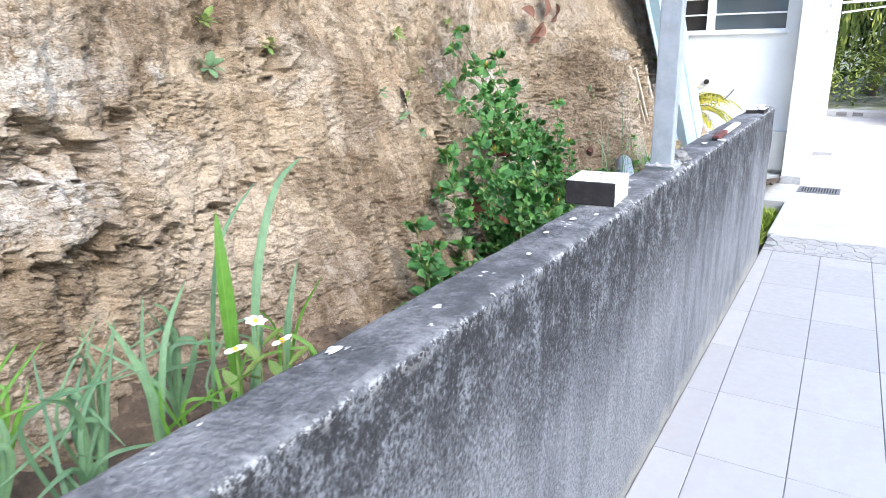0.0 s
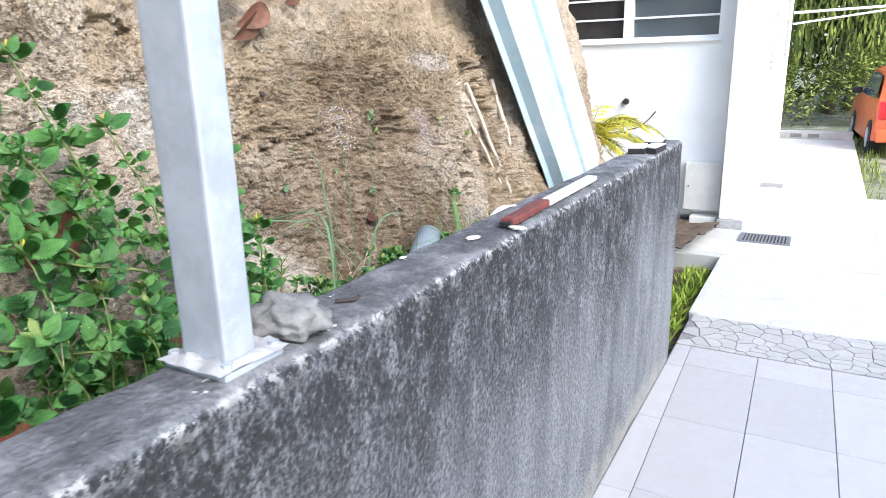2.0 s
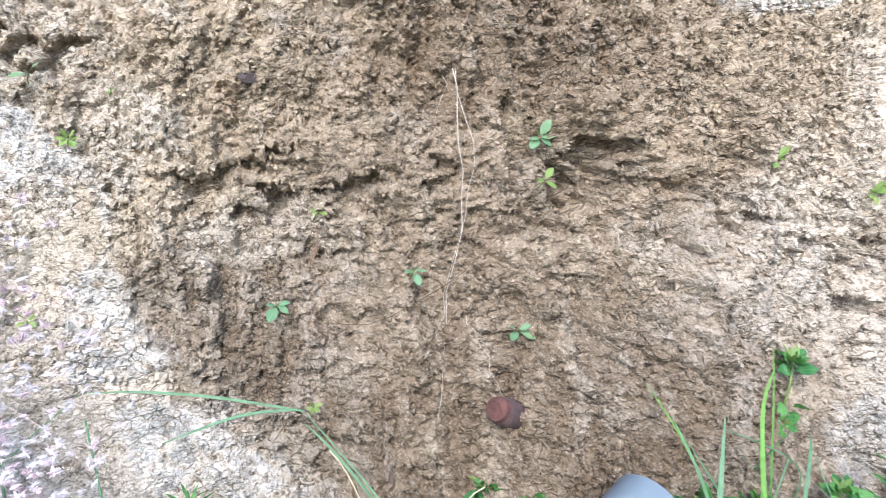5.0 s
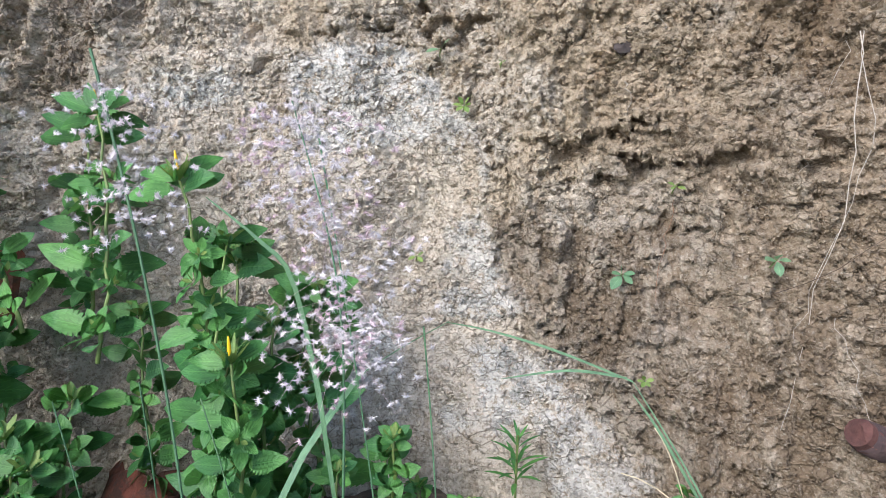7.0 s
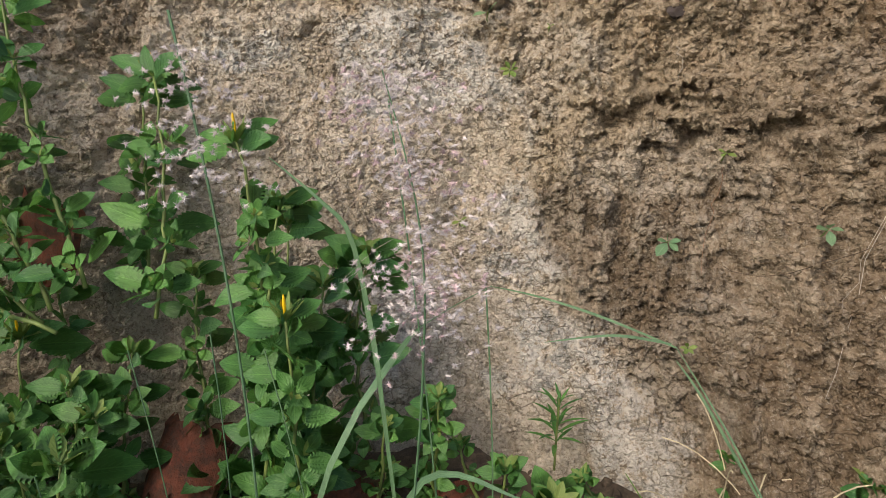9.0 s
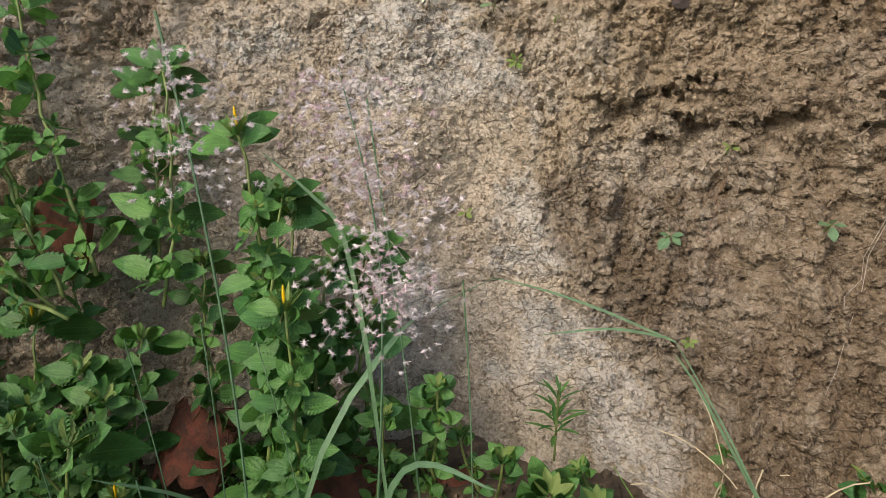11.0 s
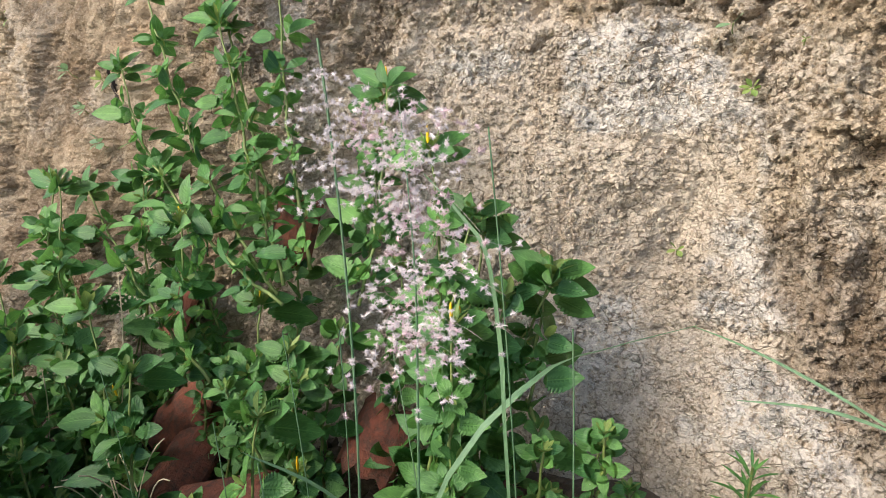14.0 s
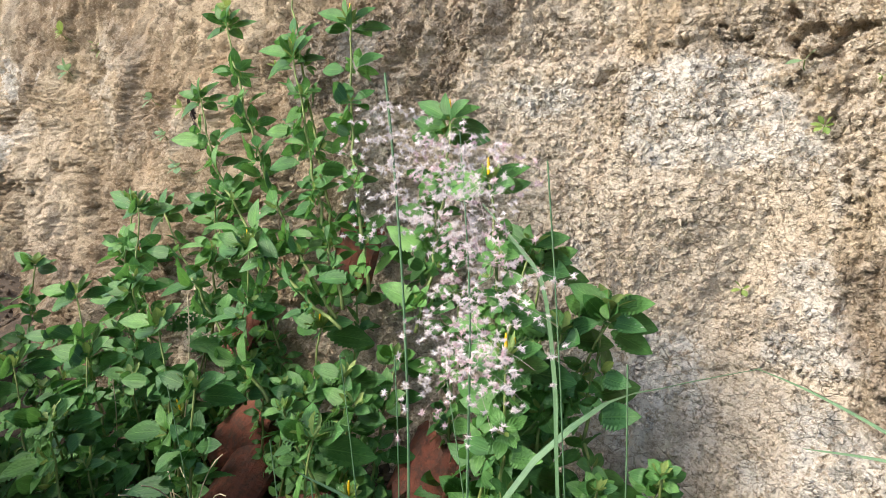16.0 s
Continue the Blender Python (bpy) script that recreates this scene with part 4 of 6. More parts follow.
for y, x, s in ((6.83, -0.072, 0.022), (4.35, -0.07, 0.012), (4.1, -0.12, 0.018), (5.12, -0.09, 0.014), (5.2, -0.05, 0.012), (5.62, -0.08, 0.014), (6.62, -0.13, 0.010), (7.2, -0.13, 0.012), (4.75, -0.06, 0.010), (4.95, -0.1, 0.012)):
    d = bm_new()
    ring = [d.verts.new((s * (0.7 + drop_rng.uniform(0, 0.5)) * math.cos(a * 0.524) * 0.7, s * (0.7 + drop_rng.uniform(0, 0.6)) * math.sin(a * 0.524), 0.0)) for a in range(12)]
    top = [d.verts.new((v.co.x * 0.85, v.co.y * 0.85, 0.0015)) for v in ring]
    d.faces.new(top)
    for a in range(12):
        d.faces.new((ring[a - 1], ring[a], top[a], top[a - 1]))
    ob = mesh_object("paint_splash", d, M_SPLASH)
    ob.location = (x, y, WALL_TOP + 0.003)
    tagged(ob, "dried white paint splash on the wall top", "paint splash", "paint splashes")

tagged(mesh_object("twig", tube(bend((-0.087, 6.338, 1.190), (-0.065, 6.378, 1.190), 0.012, (1, 0, 0), 7, 0.002), 0.0035, 6), M_BLACKLEAF), "short black twig lying on the wall top", "twig")

# ---------------------------------------------------------------- things leaning behind the wall
def hollow_pipe(p, q, r, thick, sides=24):
    bm = bm_new()
    p, q = Vector(p), Vector(q)
    d = (q - p).normalized()
    a = d.cross(Vector((0, 0, 1))).normalized()
    b = d.cross(a)
    rings = [[bm.verts.new(c + rad * (math.cos(k * math.tau / sides) * a + math.sin(k * math.tau / sides) * b)) for k in range(sides)]
             for c, rad in ((p, r), (q, r), (q, r - thick), (p, r - thick))]
    for r0, r1 in zip(rings, rings[1:] + rings[:1]):
        for k in range(sides):
            bm.faces.new((r0[k], r0[(k + 1) % sides], r1[(k + 1) % sides], r1[k]))
    bmesh.ops.recalc_face_normals(bm, faces=bm.faces)
    return bm


pv = thing("pvc_pipe", (-0.45, 7.15, 0.74), "short length of grey plastic pipe leaning behind the wall", "pipe")
part("tube", hollow_pipe((-0.02, -0.10, 0.0), (-0.31, 0.63, 0.155), 0.054, 0.005), M_PVC, pv, "", True)
ds = thing("downspout_piece", (-0.55, 7.0, 0.74), "grey plastic elbow lying behind the wall", "pipe")
part("tube", hollow_pipe((-0.14, 0.32, -0.06), (-0.20, 0.44, 0.04), 0.03, 0.004), M_PVC, ds, "", True)

rp = thing("rusty_pipe", (-0.95, 7.65, 0.985), "broken rusty clay pipe sticking out of the bank", "pipe")
part("tube", tube(bend((-0.10, 0.17, -0.14), (0.0, 0.0, 0.0), 0.005, n=6), [0.030, 0.029, 0.028, 0.026, 0.025, 0.024, 0.021], 14), M_RUST, rp, "", True)
end_ = tube([(-0.004, 0.006, -0.005), (0.004, -0.007, 0.006), (0.005, -0.009, 0.007)], [0.0212, 0.018, 0.010], 14)
part("broken_end", rough_up(end_, 0.003, 60), M_RUST_CUT, rp, "fresh red broken end")

sheet = thing("leaning_sheet", (-0.75, 9.32, 0.55), "pale blue-white folded roofing sheet leaning on the bank", "roofing sheet")
prof_s = [(0.0, 0.0), (0.012, 0.04), (0.075, 0.05), (0.085, 0.09), (0.085, 0.36), (0.05, 0.38), (0.05, 0.40), (0.085, 0.42), (0.085, 0.68), (0.075, 0.74), (0.01, 0.75), (0.0, 0.78)]
foot, topv = Vector((0.05, 0.0, 0.0)), Vector((-0.14, -1.17, 1.77))
along = (topv - foot).normalized()
wide = Vector((-0.03, 1.0, 0.0))
wide = (wide - along * wide.dot(along)).normalized()
outw = along.cross(wide)
if outw.x < 0:
    outw = -outw
sbm = bm_new()
L = (topv - foot).length
rows_s = []
for lift in (0.0, -0.006):
    for j in range(9):
        rows_s.append([sbm.verts.new(foot + along * (L * j / 8) + wide * w + outw * (h + lift + 0.006 * noise.noise(Vector((w * 3, j * 0.7, 0))))) for h, w in prof_s])
for base in (0, 9):
    for j in range(8):
        for k in range(len(prof_s) - 1):
            sbm.faces.new((rows_s[base + j][k], rows_s[base + j][k + 1], rows_s[base + j + 1][k + 1], rows_s[base + j + 1][k]))
for j in range(8):
    for k in (0, -1):
        sbm.faces.new((rows_s[j][k], rows_s[j + 1][k], rows_s[9 + j + 1][k], rows_s[9 + j][k]))
bmesh.ops.recalc_face_normals(sbm, faces=sbm.faces)
part("panel", sbm, M_SHEET, sheet)
part("top_batten", tube([topv + Vector((0.1, 0.45, 0.1)), topv + Vector((0.0, 1.45, -0.62))], 0.022, 6), M_TRIM, sheet, "white batten resting across the sheet")

stick_rng = random.Random(8)
for p, q, r in (((-0.80, 8.90, 0.66), (-0.90, 8.40, 1.49), 0.011), ((-0.81, 8.92, 0.64), (-0.89, 8.33, 1.39), 0.010), ((-0.78, 8.99, 0.62), (-0.91, 8.70, 1.50), 0.015)):
    st = thing("wooden_stick", p, "bleached wooden stick leaning on the bank", "stick", "sticks against the bank")
    q = Vector(q) - Vector(p)
    part("stick", tube(bend((0, 0, 0), q, 0.01, (0, 1, 0), 9, 0.004, stick_rng), [r * stick_rng.uniform(0.85, 1.1) for _ in range(10)], 7), M_STICK, st)

for k, (z, dy) in enumerate(((0.0, 0.0), (0.035, 0.03))):
    lid = thing("plastic_lid", (-0.62 + 0.03 * k, 8.32 + dy, 0.82), "round white plastic lid propped behind the wall", "lid", "plastic lids")
    l = bm_new()
    bmesh.ops.create_cone(l, cap_ends=True, segments=36, radius1=0.125, radius2=0.115, depth=0.02)
    part("disc", l, M_LID, lid)
    for a in range(10):
        for rr in (0.04, 0.075):
            ang = a * math.tau / 10 + rr * 9
            # Small near-black boxes on the disc give the shade in its perforations.
            part("hole_shade", box((rr * math.cos(ang) - 0.004, rr * math.sin(ang) - 0.004, 0.0112), (rr * math.cos(ang) + 0.004, rr * math.sin(ang) + 0.004, 0.0125)), M_DARK, lid)
    lid.rotation_euler = (radians(62), radians(0), radians(58))

tr_rng = random.Random(3)


def roof_tile(at, rot, size=0.16):
    sh = thing("roof_tile_shard", at, "broken terracotta roof tile among the shrubs", "roof tile", "roof tile shards")
    m = bm_new()
    n, k = 8, 6
    grid = [[[m.verts.new((0.075 * math.sin(-1.1 + 2.2 * i / n) + tr_rng.uniform(-0.004, 0.004) * (j in (0, k)), size * (j / k - 0.5) + (tr_rng.uniform(-0.02, 0.02) if j in (0, k) else 0), 0.075 * math.cos(-1.1 + 2.2 * i / n) - 0.05 - lift))
              for i in range(n + 1)] for j in range(k + 1)] for lift in (0.0, 0.012)]
    for g in grid:
        for j in range(k):
            for i in range(n):
                m.faces.new((g[j][i], g[j][i + 1], g[j + 1][i + 1], g[j + 1][i]))
    for j in range(k):
        for i in (0, n):
            m.faces.new((grid[0][j][i], grid[0][j + 1][i], grid[1][j + 1][i], grid[1][j][i]))
    for i in range(n):
        for j in (0, k):
            m.faces.new((grid[0][j][i], grid[0][j][i + 1], grid[1][j][i + 1], grid[1][j][i]))
    bmesh.ops.recalc_face_normals(m, faces=m.faces)
    part("shard", m, M_TERRA, sh)
    sh.rotation_euler = [radians(a) for a in rot]
    return sh


for at, rot, size in (((-0.96, 6.37, 1.20), (75, 10, 70), 0.12), ((-0.90, 6.03, 0.98), (60, -15, 60), 0.13), ((-0.82, 6.12, 0.80), (40, 20, 50), 0.17), ((-0.76, 6.2, 0.74), (20, -10, 110), 0.2),
                      ((-0.90, 6.60, 0.84), (50, 5, 80), 0.12), ((-0.70, 6.42, 0.76), (15, 12, 30), 0.2), ((-0.88, 6.84, 0.78), (35, 10, 75), 0.12), ((-0.82, 7.15, 0.70), (15, 8, 60), 0.14),
                      ((-0.62, 7.15, 0.70), (12, -8, 100), 0.2), ((-0.45, 6.75, 0.68), (10, 4, 20), 0.2), ((-0.95, 7.05, 0.735), (25, -12, 120), 0.10), ((-0.72, 6.95, 0.72), (18, 14, 80), 0.14)):
    roof_tile(at, rot, size)


# ---------------------------------------------------------------- plants
def leaf_mesh(name, length, width, material, serrate=0.12, fold=0.25, droop=0.25, n=9, petiole=0.12):
    """A leaf along +x with its base at the origin, folded along the midrib and drooping."""
    bm = bm_new()
    uv = bm.loops.layers.uv.new("UVMap")
    rows = []
    for i in range(n + 1):
        t = i / n
        w = width * 0.5 * math.sin(math.pi * min(1, t ** 1.05)) ** 0.8
        if serrate:
            w *= 1 + serrate * (1 if i % 2 else -1) * (0 < i < n)
        w = max(w, 0.0006)
        x = length * (petiole + (1 - petiole) * t)
        z = -droop * length * t * t + 0.1 * length * t
        rows.append([(bm.verts.new((x - (0.25 * w if serrate and i % 2 else 0), s * w, z + abs(s) * w * fold)), (t, 0.5 + 0.5 * s)) for s in (-1, -0.5, 0, 0.5, 1)])
    for r0, r1 in zip(rows, rows[1:]):
        for k in range(4):
            q = (r0[k], r0[k + 1], r1[k + 1], r1[k])
            f = bm.faces.new([v for v, _ in q])
            for lp, (_, c) in zip(f.loops, q):
                lp[uv].uv = c
    me = bpy.data.meshes.new(name)
    bm.normal_update()
    bm.to_mesh(me)
    bm.free()
    me.materials.append(material)
    me.polygons.foreach_set("use_smooth", [True] * len(me.polygons))
    return me


LEAVES = [leaf_mesh("leaf", 0.071, 0.035, M_LEAF, 0.085, 0.22, 0.05 + 0.13 * k, 20) for k in range(4)]
LEAVES_SMALL = [leaf_mesh("leaf", 0.052, 0.026, M_LEAF, 0.06, 0.15, 0.10 + 0.13 * k, 14) for k in range(2)]
LEAVES_YOUNG = [leaf_mesh("leaf", 0.040, 0.016, M_LEAF_YOUNG, 0.08, 0.3, -0.1 + 0.2 * k) for k in range(2)]
SPIKES = [leaf_mesh("leaf", 0.036, 0.006, M_LEAF_YOUNG, 0.0, 0.3, -0.15, 5, 0.0)]
SPROUT = [leaf_mesh("leaf", 0.030, 0.016, M_LEAF_BLUE, 0.0, 0.15, 0.1, 6), leaf_mesh("leaf", 0.027, 0.014, M_LEAF_YOUNG, 0.0, 0.15, 0.1, 6)]
NARROW = [leaf_mesh("leaf", 0.06, 0.009, M_LEAF, 0.0, 0.3, 0.25, 6, 0.0)]


def set_leaf(parent, mesh, at, way, up, size=1.0, name="leaf"):
    """A leaf at a point, pointing along way with its face towards up."""
    way = Vector(way).normalized()
    side = Vector(up).cross(way)
    if side.length < 1e-4:
        side = Vector((0, 1, 0)).cross(way)
    side.normalize()
    n = way.cross(side)
    m = Matrix((way, side, n)).transposed().to_4x4()
    ob = new(name, mesh)
    ob.parent = parent
    ob.matrix_basis = Matrix.Translation(at) @ m @ Matrix.Scale(size, 4)
    return ob


plant_rng = random.Random(21)


def rosette_mesh(name, rng, pieces):
    """Small leaves round a shoot along +z, in one mesh: (mesh, count, lean, least and most size, start)."""
    bm = bm_new()
    mats = []
    for mesh, count, lean, lo, hi, start in pieces:
        if mesh.materials[0] not in mats:
            mats.append(mesh.materials[0])
        slot = mats.index(mesh.materials[0])
        for i in range(count):
            a = start + i * 2.4
            way = Vector((math.cos(a), math.sin(a), lean + rng.uniform(-0.15, 0.25))).normalized()
            side = Vector((0, 0, 1)).cross(way).normalized()
            turn = Matrix((way, side, way.cross(side))).transposed().to_4x4() @ Matrix.Scale(rng.uniform(lo, hi), 4)
            first, faces = len(bm.verts), len(bm.faces)
            bm.from_mesh(mesh)
            bm.verts.ensure_lookup_table()
            bm.faces.ensure_lookup_table()
            bmesh.ops.transform(bm, matrix=turn, verts=bm.verts[first:])
            for f in bm.faces[faces:]:
                f.material_index, f.smooth = slot, True
    me = bpy.data.meshes.new(name)
    bm.to_mesh(me)
    bm.free()
    for m in mats:
        me.materials.append(m)
    return me


TUFTS = [rosette_mesh("leaf_tuft", plant_rng, ((LEAVES_SMALL[k % 2], 5, 0.35, 0.6, 1.05, k), (LEAVES_YOUNG[0], 2, 1.0, 0.4, 0.7, k + 1))) for k in range(4)]
BUDS = [rosette_mesh("bud_rosette", plant_rng, ((LEAVES_YOUNG[k % 2], 7, 0.6, 0.6, 1.0, k), (LEAVES_SMALL[0], 4, 0.25, 0.5, 0.8, k + 2))) for k in range(3)]
FLOWER_BUDS = [rosette_mesh("bud_rosette", plant_rng, ((LEAVES_YOUNG[k % 2], 6, 0.5, 0.6, 1.0, k), (SPIKES[0], 14, 0.8, 0.6, 1.1, k))) for k in range(2)]


def set_shoot(parent, mesh, at, way, size, name):
    """A rosette at a point, opening along way."""
    ob = new(name, mesh)
    ob.parent = parent
    ob.matrix_basis = Matrix.Translation(at) @ Vector(way).to_track_quat("Z", "Y").to_matrix().to_4x4() @ Matrix.Rotation(plant_rng.uniform(0, 6.28), 4, "Z") @ Matrix.Scale(size, 4)
    return ob


def shrub(base, tip, leaves=LEAVES, gap=0.035, size=1.0, flower=False, crown=True, label="leafy green shrub stem with serrated leaves", stem_mat=None, group="shrubs by the bank"):
    r = plant_rng
    base, tip = Vector(base), Vector(tip)
    sh = thing("shrub", base, label, "shrub", group)
    length = (tip - base).length
    n = max(5, int(length / 0.03))
    pts = bend((0, 0, 0), tip - base, r.uniform(0.03, 0.10) * length, (0.4, r.uniform(-0.8, 0.8), -0.5), n, 0.004, r)
    part("stem", tube(pts, [0.0036 - 0.0018 * i / n for i in range(n + 1)], 6), stem_mat or M_STEM, sh, "", True)
    count = max(3, int(length / gap))
    turn = r.uniform(0, 3.14)
    for i in range(count):
        t = 0.10 + 0.82 * i / count
        p = pts[int(t * n)]
        d = (pts[min(n, int(t * n) + 1)] - p).normalized()
        u = d.cross(Vector((0.3, 0.5, 0.8))).normalized()
        w = d.cross(u)
        for k in (0, 1):
            if r.random() < 0.16:
                continue
            a = turn + i * 1.75 + k * math.pi + r.uniform(-0.35, 0.35)
            way = u * math.cos(a) + w * math.sin(a) + d * 0.30 + Vector((0.35, 0.05, 0.1))
            if way.z < 0:
                way.z *= 0.45
            set_leaf(sh, r.choice(leaves), p + way.normalized() * r.uniform(0.0, 0.016) * size, way, Vector((0.85, r.uniform(-0.35, 0.35), 0.70 + r.uniform(-0.35, 0.2))), size * r.uniform(0.5, 1.15) * (1.05 - 0.2 * t))
        if i % 2 == 0 or length > 0.3:
            out_ = u * math.cos(turn + i * 1.75 + 0.9) + w * math.sin(turn + i * 1.75 + 0.9) + d * 0.7 + Vector((0.4, 0, 0.2))
            set_shoot(sh, r.choice(TUFTS), p + out_.normalized() * 0.012, out_, size * r.uniform(0.7, 1.1), "leaf_tuft")
    if crown:
        d = (pts[-1] - pts[-3]).normalized()
        u = d.cross(Vector((0.3, 0.5, 0.8))).normalized()
        w = d.cross(u)
        for i in range(8):
            a = i * 2.4
            set_leaf(sh, r.choice(leaves), pts[-1] - d * 0.012 * (i < 4), u * math.cos(a) + w * math.sin(a) + d * (0.05 + 0.09 * i) + Vector((0.12, 0, 0.1)), Vector((0.85, 0.1, 0.75)), size * r.uniform(0.8, 1.1) * (1.05 - 0.05 * i))
        set_shoot(sh, r.choice(FLOWER_BUDS if flower else BUDS), pts[-1], d + Vector((0.15, 0, 0)), size * r.uniform(0.85, 1.1), "bud_rosette")
        if flower:
            part("flower", tube(bend(pts[-1] + d * 0.004, pts[-1] + d * 0.014 + Vector((0.005, 0.004, 0.024)), 0.003, n=5), [0.001, 0.0020, 0.0024, 0.0022, 0.0017, 0.0008], 7), M_YELLOW, sh, "rolled yellow flower bud", True)
    return sh


# stems against the bank: foot and tip
for k, (b, t) in enumerate((((-0.85, 6.45, 1.10), (-0.99, 5.95, 1.66)), ((-0.85, 6.47, 1.12), (-0.97, 6.22, 1.57)), ((-0.82, 6.50, 1.10), (-0.96, 5.85, 1.50)), ((-0.87, 6.52, 1.15), (-1.0, 6.37, 1.62)),
                            ((-0.75, 6.36, 0.95), (-0.88, 5.75, 1.23)), ((-0.88, 6.62, 1.10), (-1.02, 6.59, 1.44)), ((-0.86, 6.80, 0.98), (-0.96, 6.80, 1.25)),
                            ((-0.72, 6.05, 0.80), (-0.86, 5.62, 1.10)), ((-0.95, 6.35, 1.15), (-1.05, 6.12, 1.74)))):
    shrub(b, t, gap=0.050, size=1.0, flower=k % 2 == 1)
# stems in front
for k, (b, t) in enumerate((((-0.88, 6.76, 0.72), (-0.85, 6.81, 1.36)), ((-0.92, 6.73, 0.72), (-0.98, 6.92, 1.15)), ((-0.8, 6.84, 0.72), (-0.8, 6.87, 1.14)), ((-0.87, 6.4, 0.72), (-0.94, 6.4, 1.11)),
                            ((-0.88, 6.3, 0.72), (-0.97, 5.84, 1.2)), ((-0.85, 6.33, 0.72), (-0.88, 6.14, 1.19)), ((-0.60, 5.95, 0.70), (-0.58, 5.80, 1.0)), ((-0.70, 5.95, 0.70), (-0.74, 5.78, 1.08)),
                            ((-0.94, 6.77, 0.72), (-1.04, 6.76, 1.09)), ((-0.9, 6.67, 0.72), (-0.99, 6.62, 1.13)), ((-0.82, 6.55, 0.72), (-0.9, 6.55, 1.03)), ((-0.82, 6.47, 0.72), (-0.82, 6.5, 1.01)))):
    shrub(b, t, gap=0.030, size=0.92, flower=k in (0, 2, 3, 5))
# leafy shoots with wide open crowns
for k, t in enumerate(((-1.00, 6.91, 1.16), (-1.00, 6.79, 1.21), (-0.95, 6.86, 1.13), (-0.88, 6.82, 1.10), (-0.82, 6.23, 1.21), (-0.90, 5.97, 1.26), (-0.85, 5.65, 1.25), (-0.72, 5.23, 1.06), (-1.08, 6.52, 1.41), (-0.85, 6.40, 1.07))):
    shrub((t[0] + 0.06, t[1] + plant_rng.uniform(-0.04, 0.04), max(0.74, t[2] - 0.30)), t, gap=0.05, size=1.2, flower=k in (3, 4, 9), label="green shrub shoot with a wide crown of serrated leaves")
# low stems that fill the foot of the bank
for k in range(52):
    y = plant_rng.uniform(5.75, 6.95)
    x = plant_rng.uniform(-0.86, -0.36)
    z = strip_z(x, y)
    near = y > 6.25 and x > -0.62
    h = plant_rng.uniform(0.12, 0.32) * (0.45 if near else 1.0 if y > 6.0 else 0.7)
    shrub((x, y, z - 0.01), (x + plant_rng.uniform(-0.06, 0.08), y + plant_rng.uniform(-0.08, 0.08), z + h), gap=0.036, size=plant_rng.uniform(0.55, 1.0) * (0.7 if near else 1.0), flower=k % 9 == 0,
          leaves=LEAVES if k % 3 else LEAVES_SMALL, label="low green shrub sprig among terracotta shards", group="low shrubs")
for k in range(22):
    y, x = plant_rng.uniform(5.45, 6.1), plant_rng.uniform(-0.85, -0.38)
    z = strip_z(x, y)
    shrub((x, y, z - 0.01), (x + plant_rng.uniform(-0.06, 0.06), y + plant_rng.uniform(-0.08, 0.08), z + plant_rng.uniform(0.08, 0.24)), gap=0.036, size=plant_rng.uniform(0.9, 1.3), label="low green shrub sprig behind the wall", group="low shrubs")
for b, t in (((-0.66, 6.0, 0.75), (-0.79, 5.82, 1.26)), ((-0.58, 6.05, 0.72), (-0.62, 5.85, 1.10)), ((-0.46, 5.95, 0.70), (-0.48, 5.86, 0.98)), ((-0.52, 6.12, 0.70), (-0.58, 5.98, 1.0)), ((-0.44, 6.2, 0.70), (-0.46, 6.12, 0.95)), ((-0.62, 6.25, 0.72), (-0.66, 6.15, 1.08)), ((-0.56, 6.4, 0.72), (-0.62, 6.35, 1.02)), ((-0.60, 6.65, 0.72), (-0.66, 6.62, 1.0))):
    shrub(b, t, gap=0.05, size=1.2)
for k in range(60):
    y, x = plant_rng.uniform(6.85, 7.95), plant_rng.uniform(-1.0, -0.38)
    z = strip_z(x, y)
    shrub((x, y, z - 0.01), (x + plant_rng.uniform(-0.03, 0.05), y + plant_rng.uniform(-0.04, 0.04), z + plant_rng.uniform(0.04, 0.13)), gap=0.026, size=plant_rng.uniform(0.6, 1.0),
          leaves=LEAVES_SMALL if k % 3 else LEAVES, label="low green sprig at the foot of the bank", group="low shrubs")
for k in range(16):
    y, x = plant_rng.uniform(4.3, 5.4), plant_rng.uniform(-0.6, -0.25)
    z = strip_z(x, y)
    shrub((x, y, z - 0.01), (x + plant_rng.uniform(-0.05, 0.05), y + plant_rng.uniform(-0.05, 0.05), z + plant_rng.uniform(0.10, 0.26)), gap=0.036, size=plant_rng.uniform(0.9, 1.3), label="low green shrub sprig behind the wall", group="low shrubs")
for x, y, h in ((-0.5, 7.5, 0.22), (-0.62, 7.9, 0.26), (-0.45, 7.75, 0.16), (-0.7, 7.75, 0.18), (-0.55, 7.25, 0.18), (-0.75, 7.05, 0.14), (-0.95, 7.0, 0.2), (-0.9, 6.93, 0.18), (-0.85, 7.2, 0.12), (-0.7, 7.3, 0.16), (-0.92, 7.1, 0.12), (-0.6, 7.1, 0.2), (-0.8, 7.4, 0.1), (-0.5, 7.35, 0.22), (-0.98, 6.98, 0.16), (-0.45, 6.95, 0.25), (-0.35, 5.25, 0.40), (-0.76, 7.93, 0.12), (-0.70, 8.02, 0.16), (-0.35, 7.3, 0.2), (-0.82, 8.05, 0.25)):
    z = strip_z(x, y)
    shrub((x, y, z - 0.01), (x + 0.02, y + 0.03, z + h), gap=0.04, size=0.8, leaves=LEAVES_SMALL if y > 5.5 else LEAVES, label="small green sprig behind the wall", group="low shrubs")


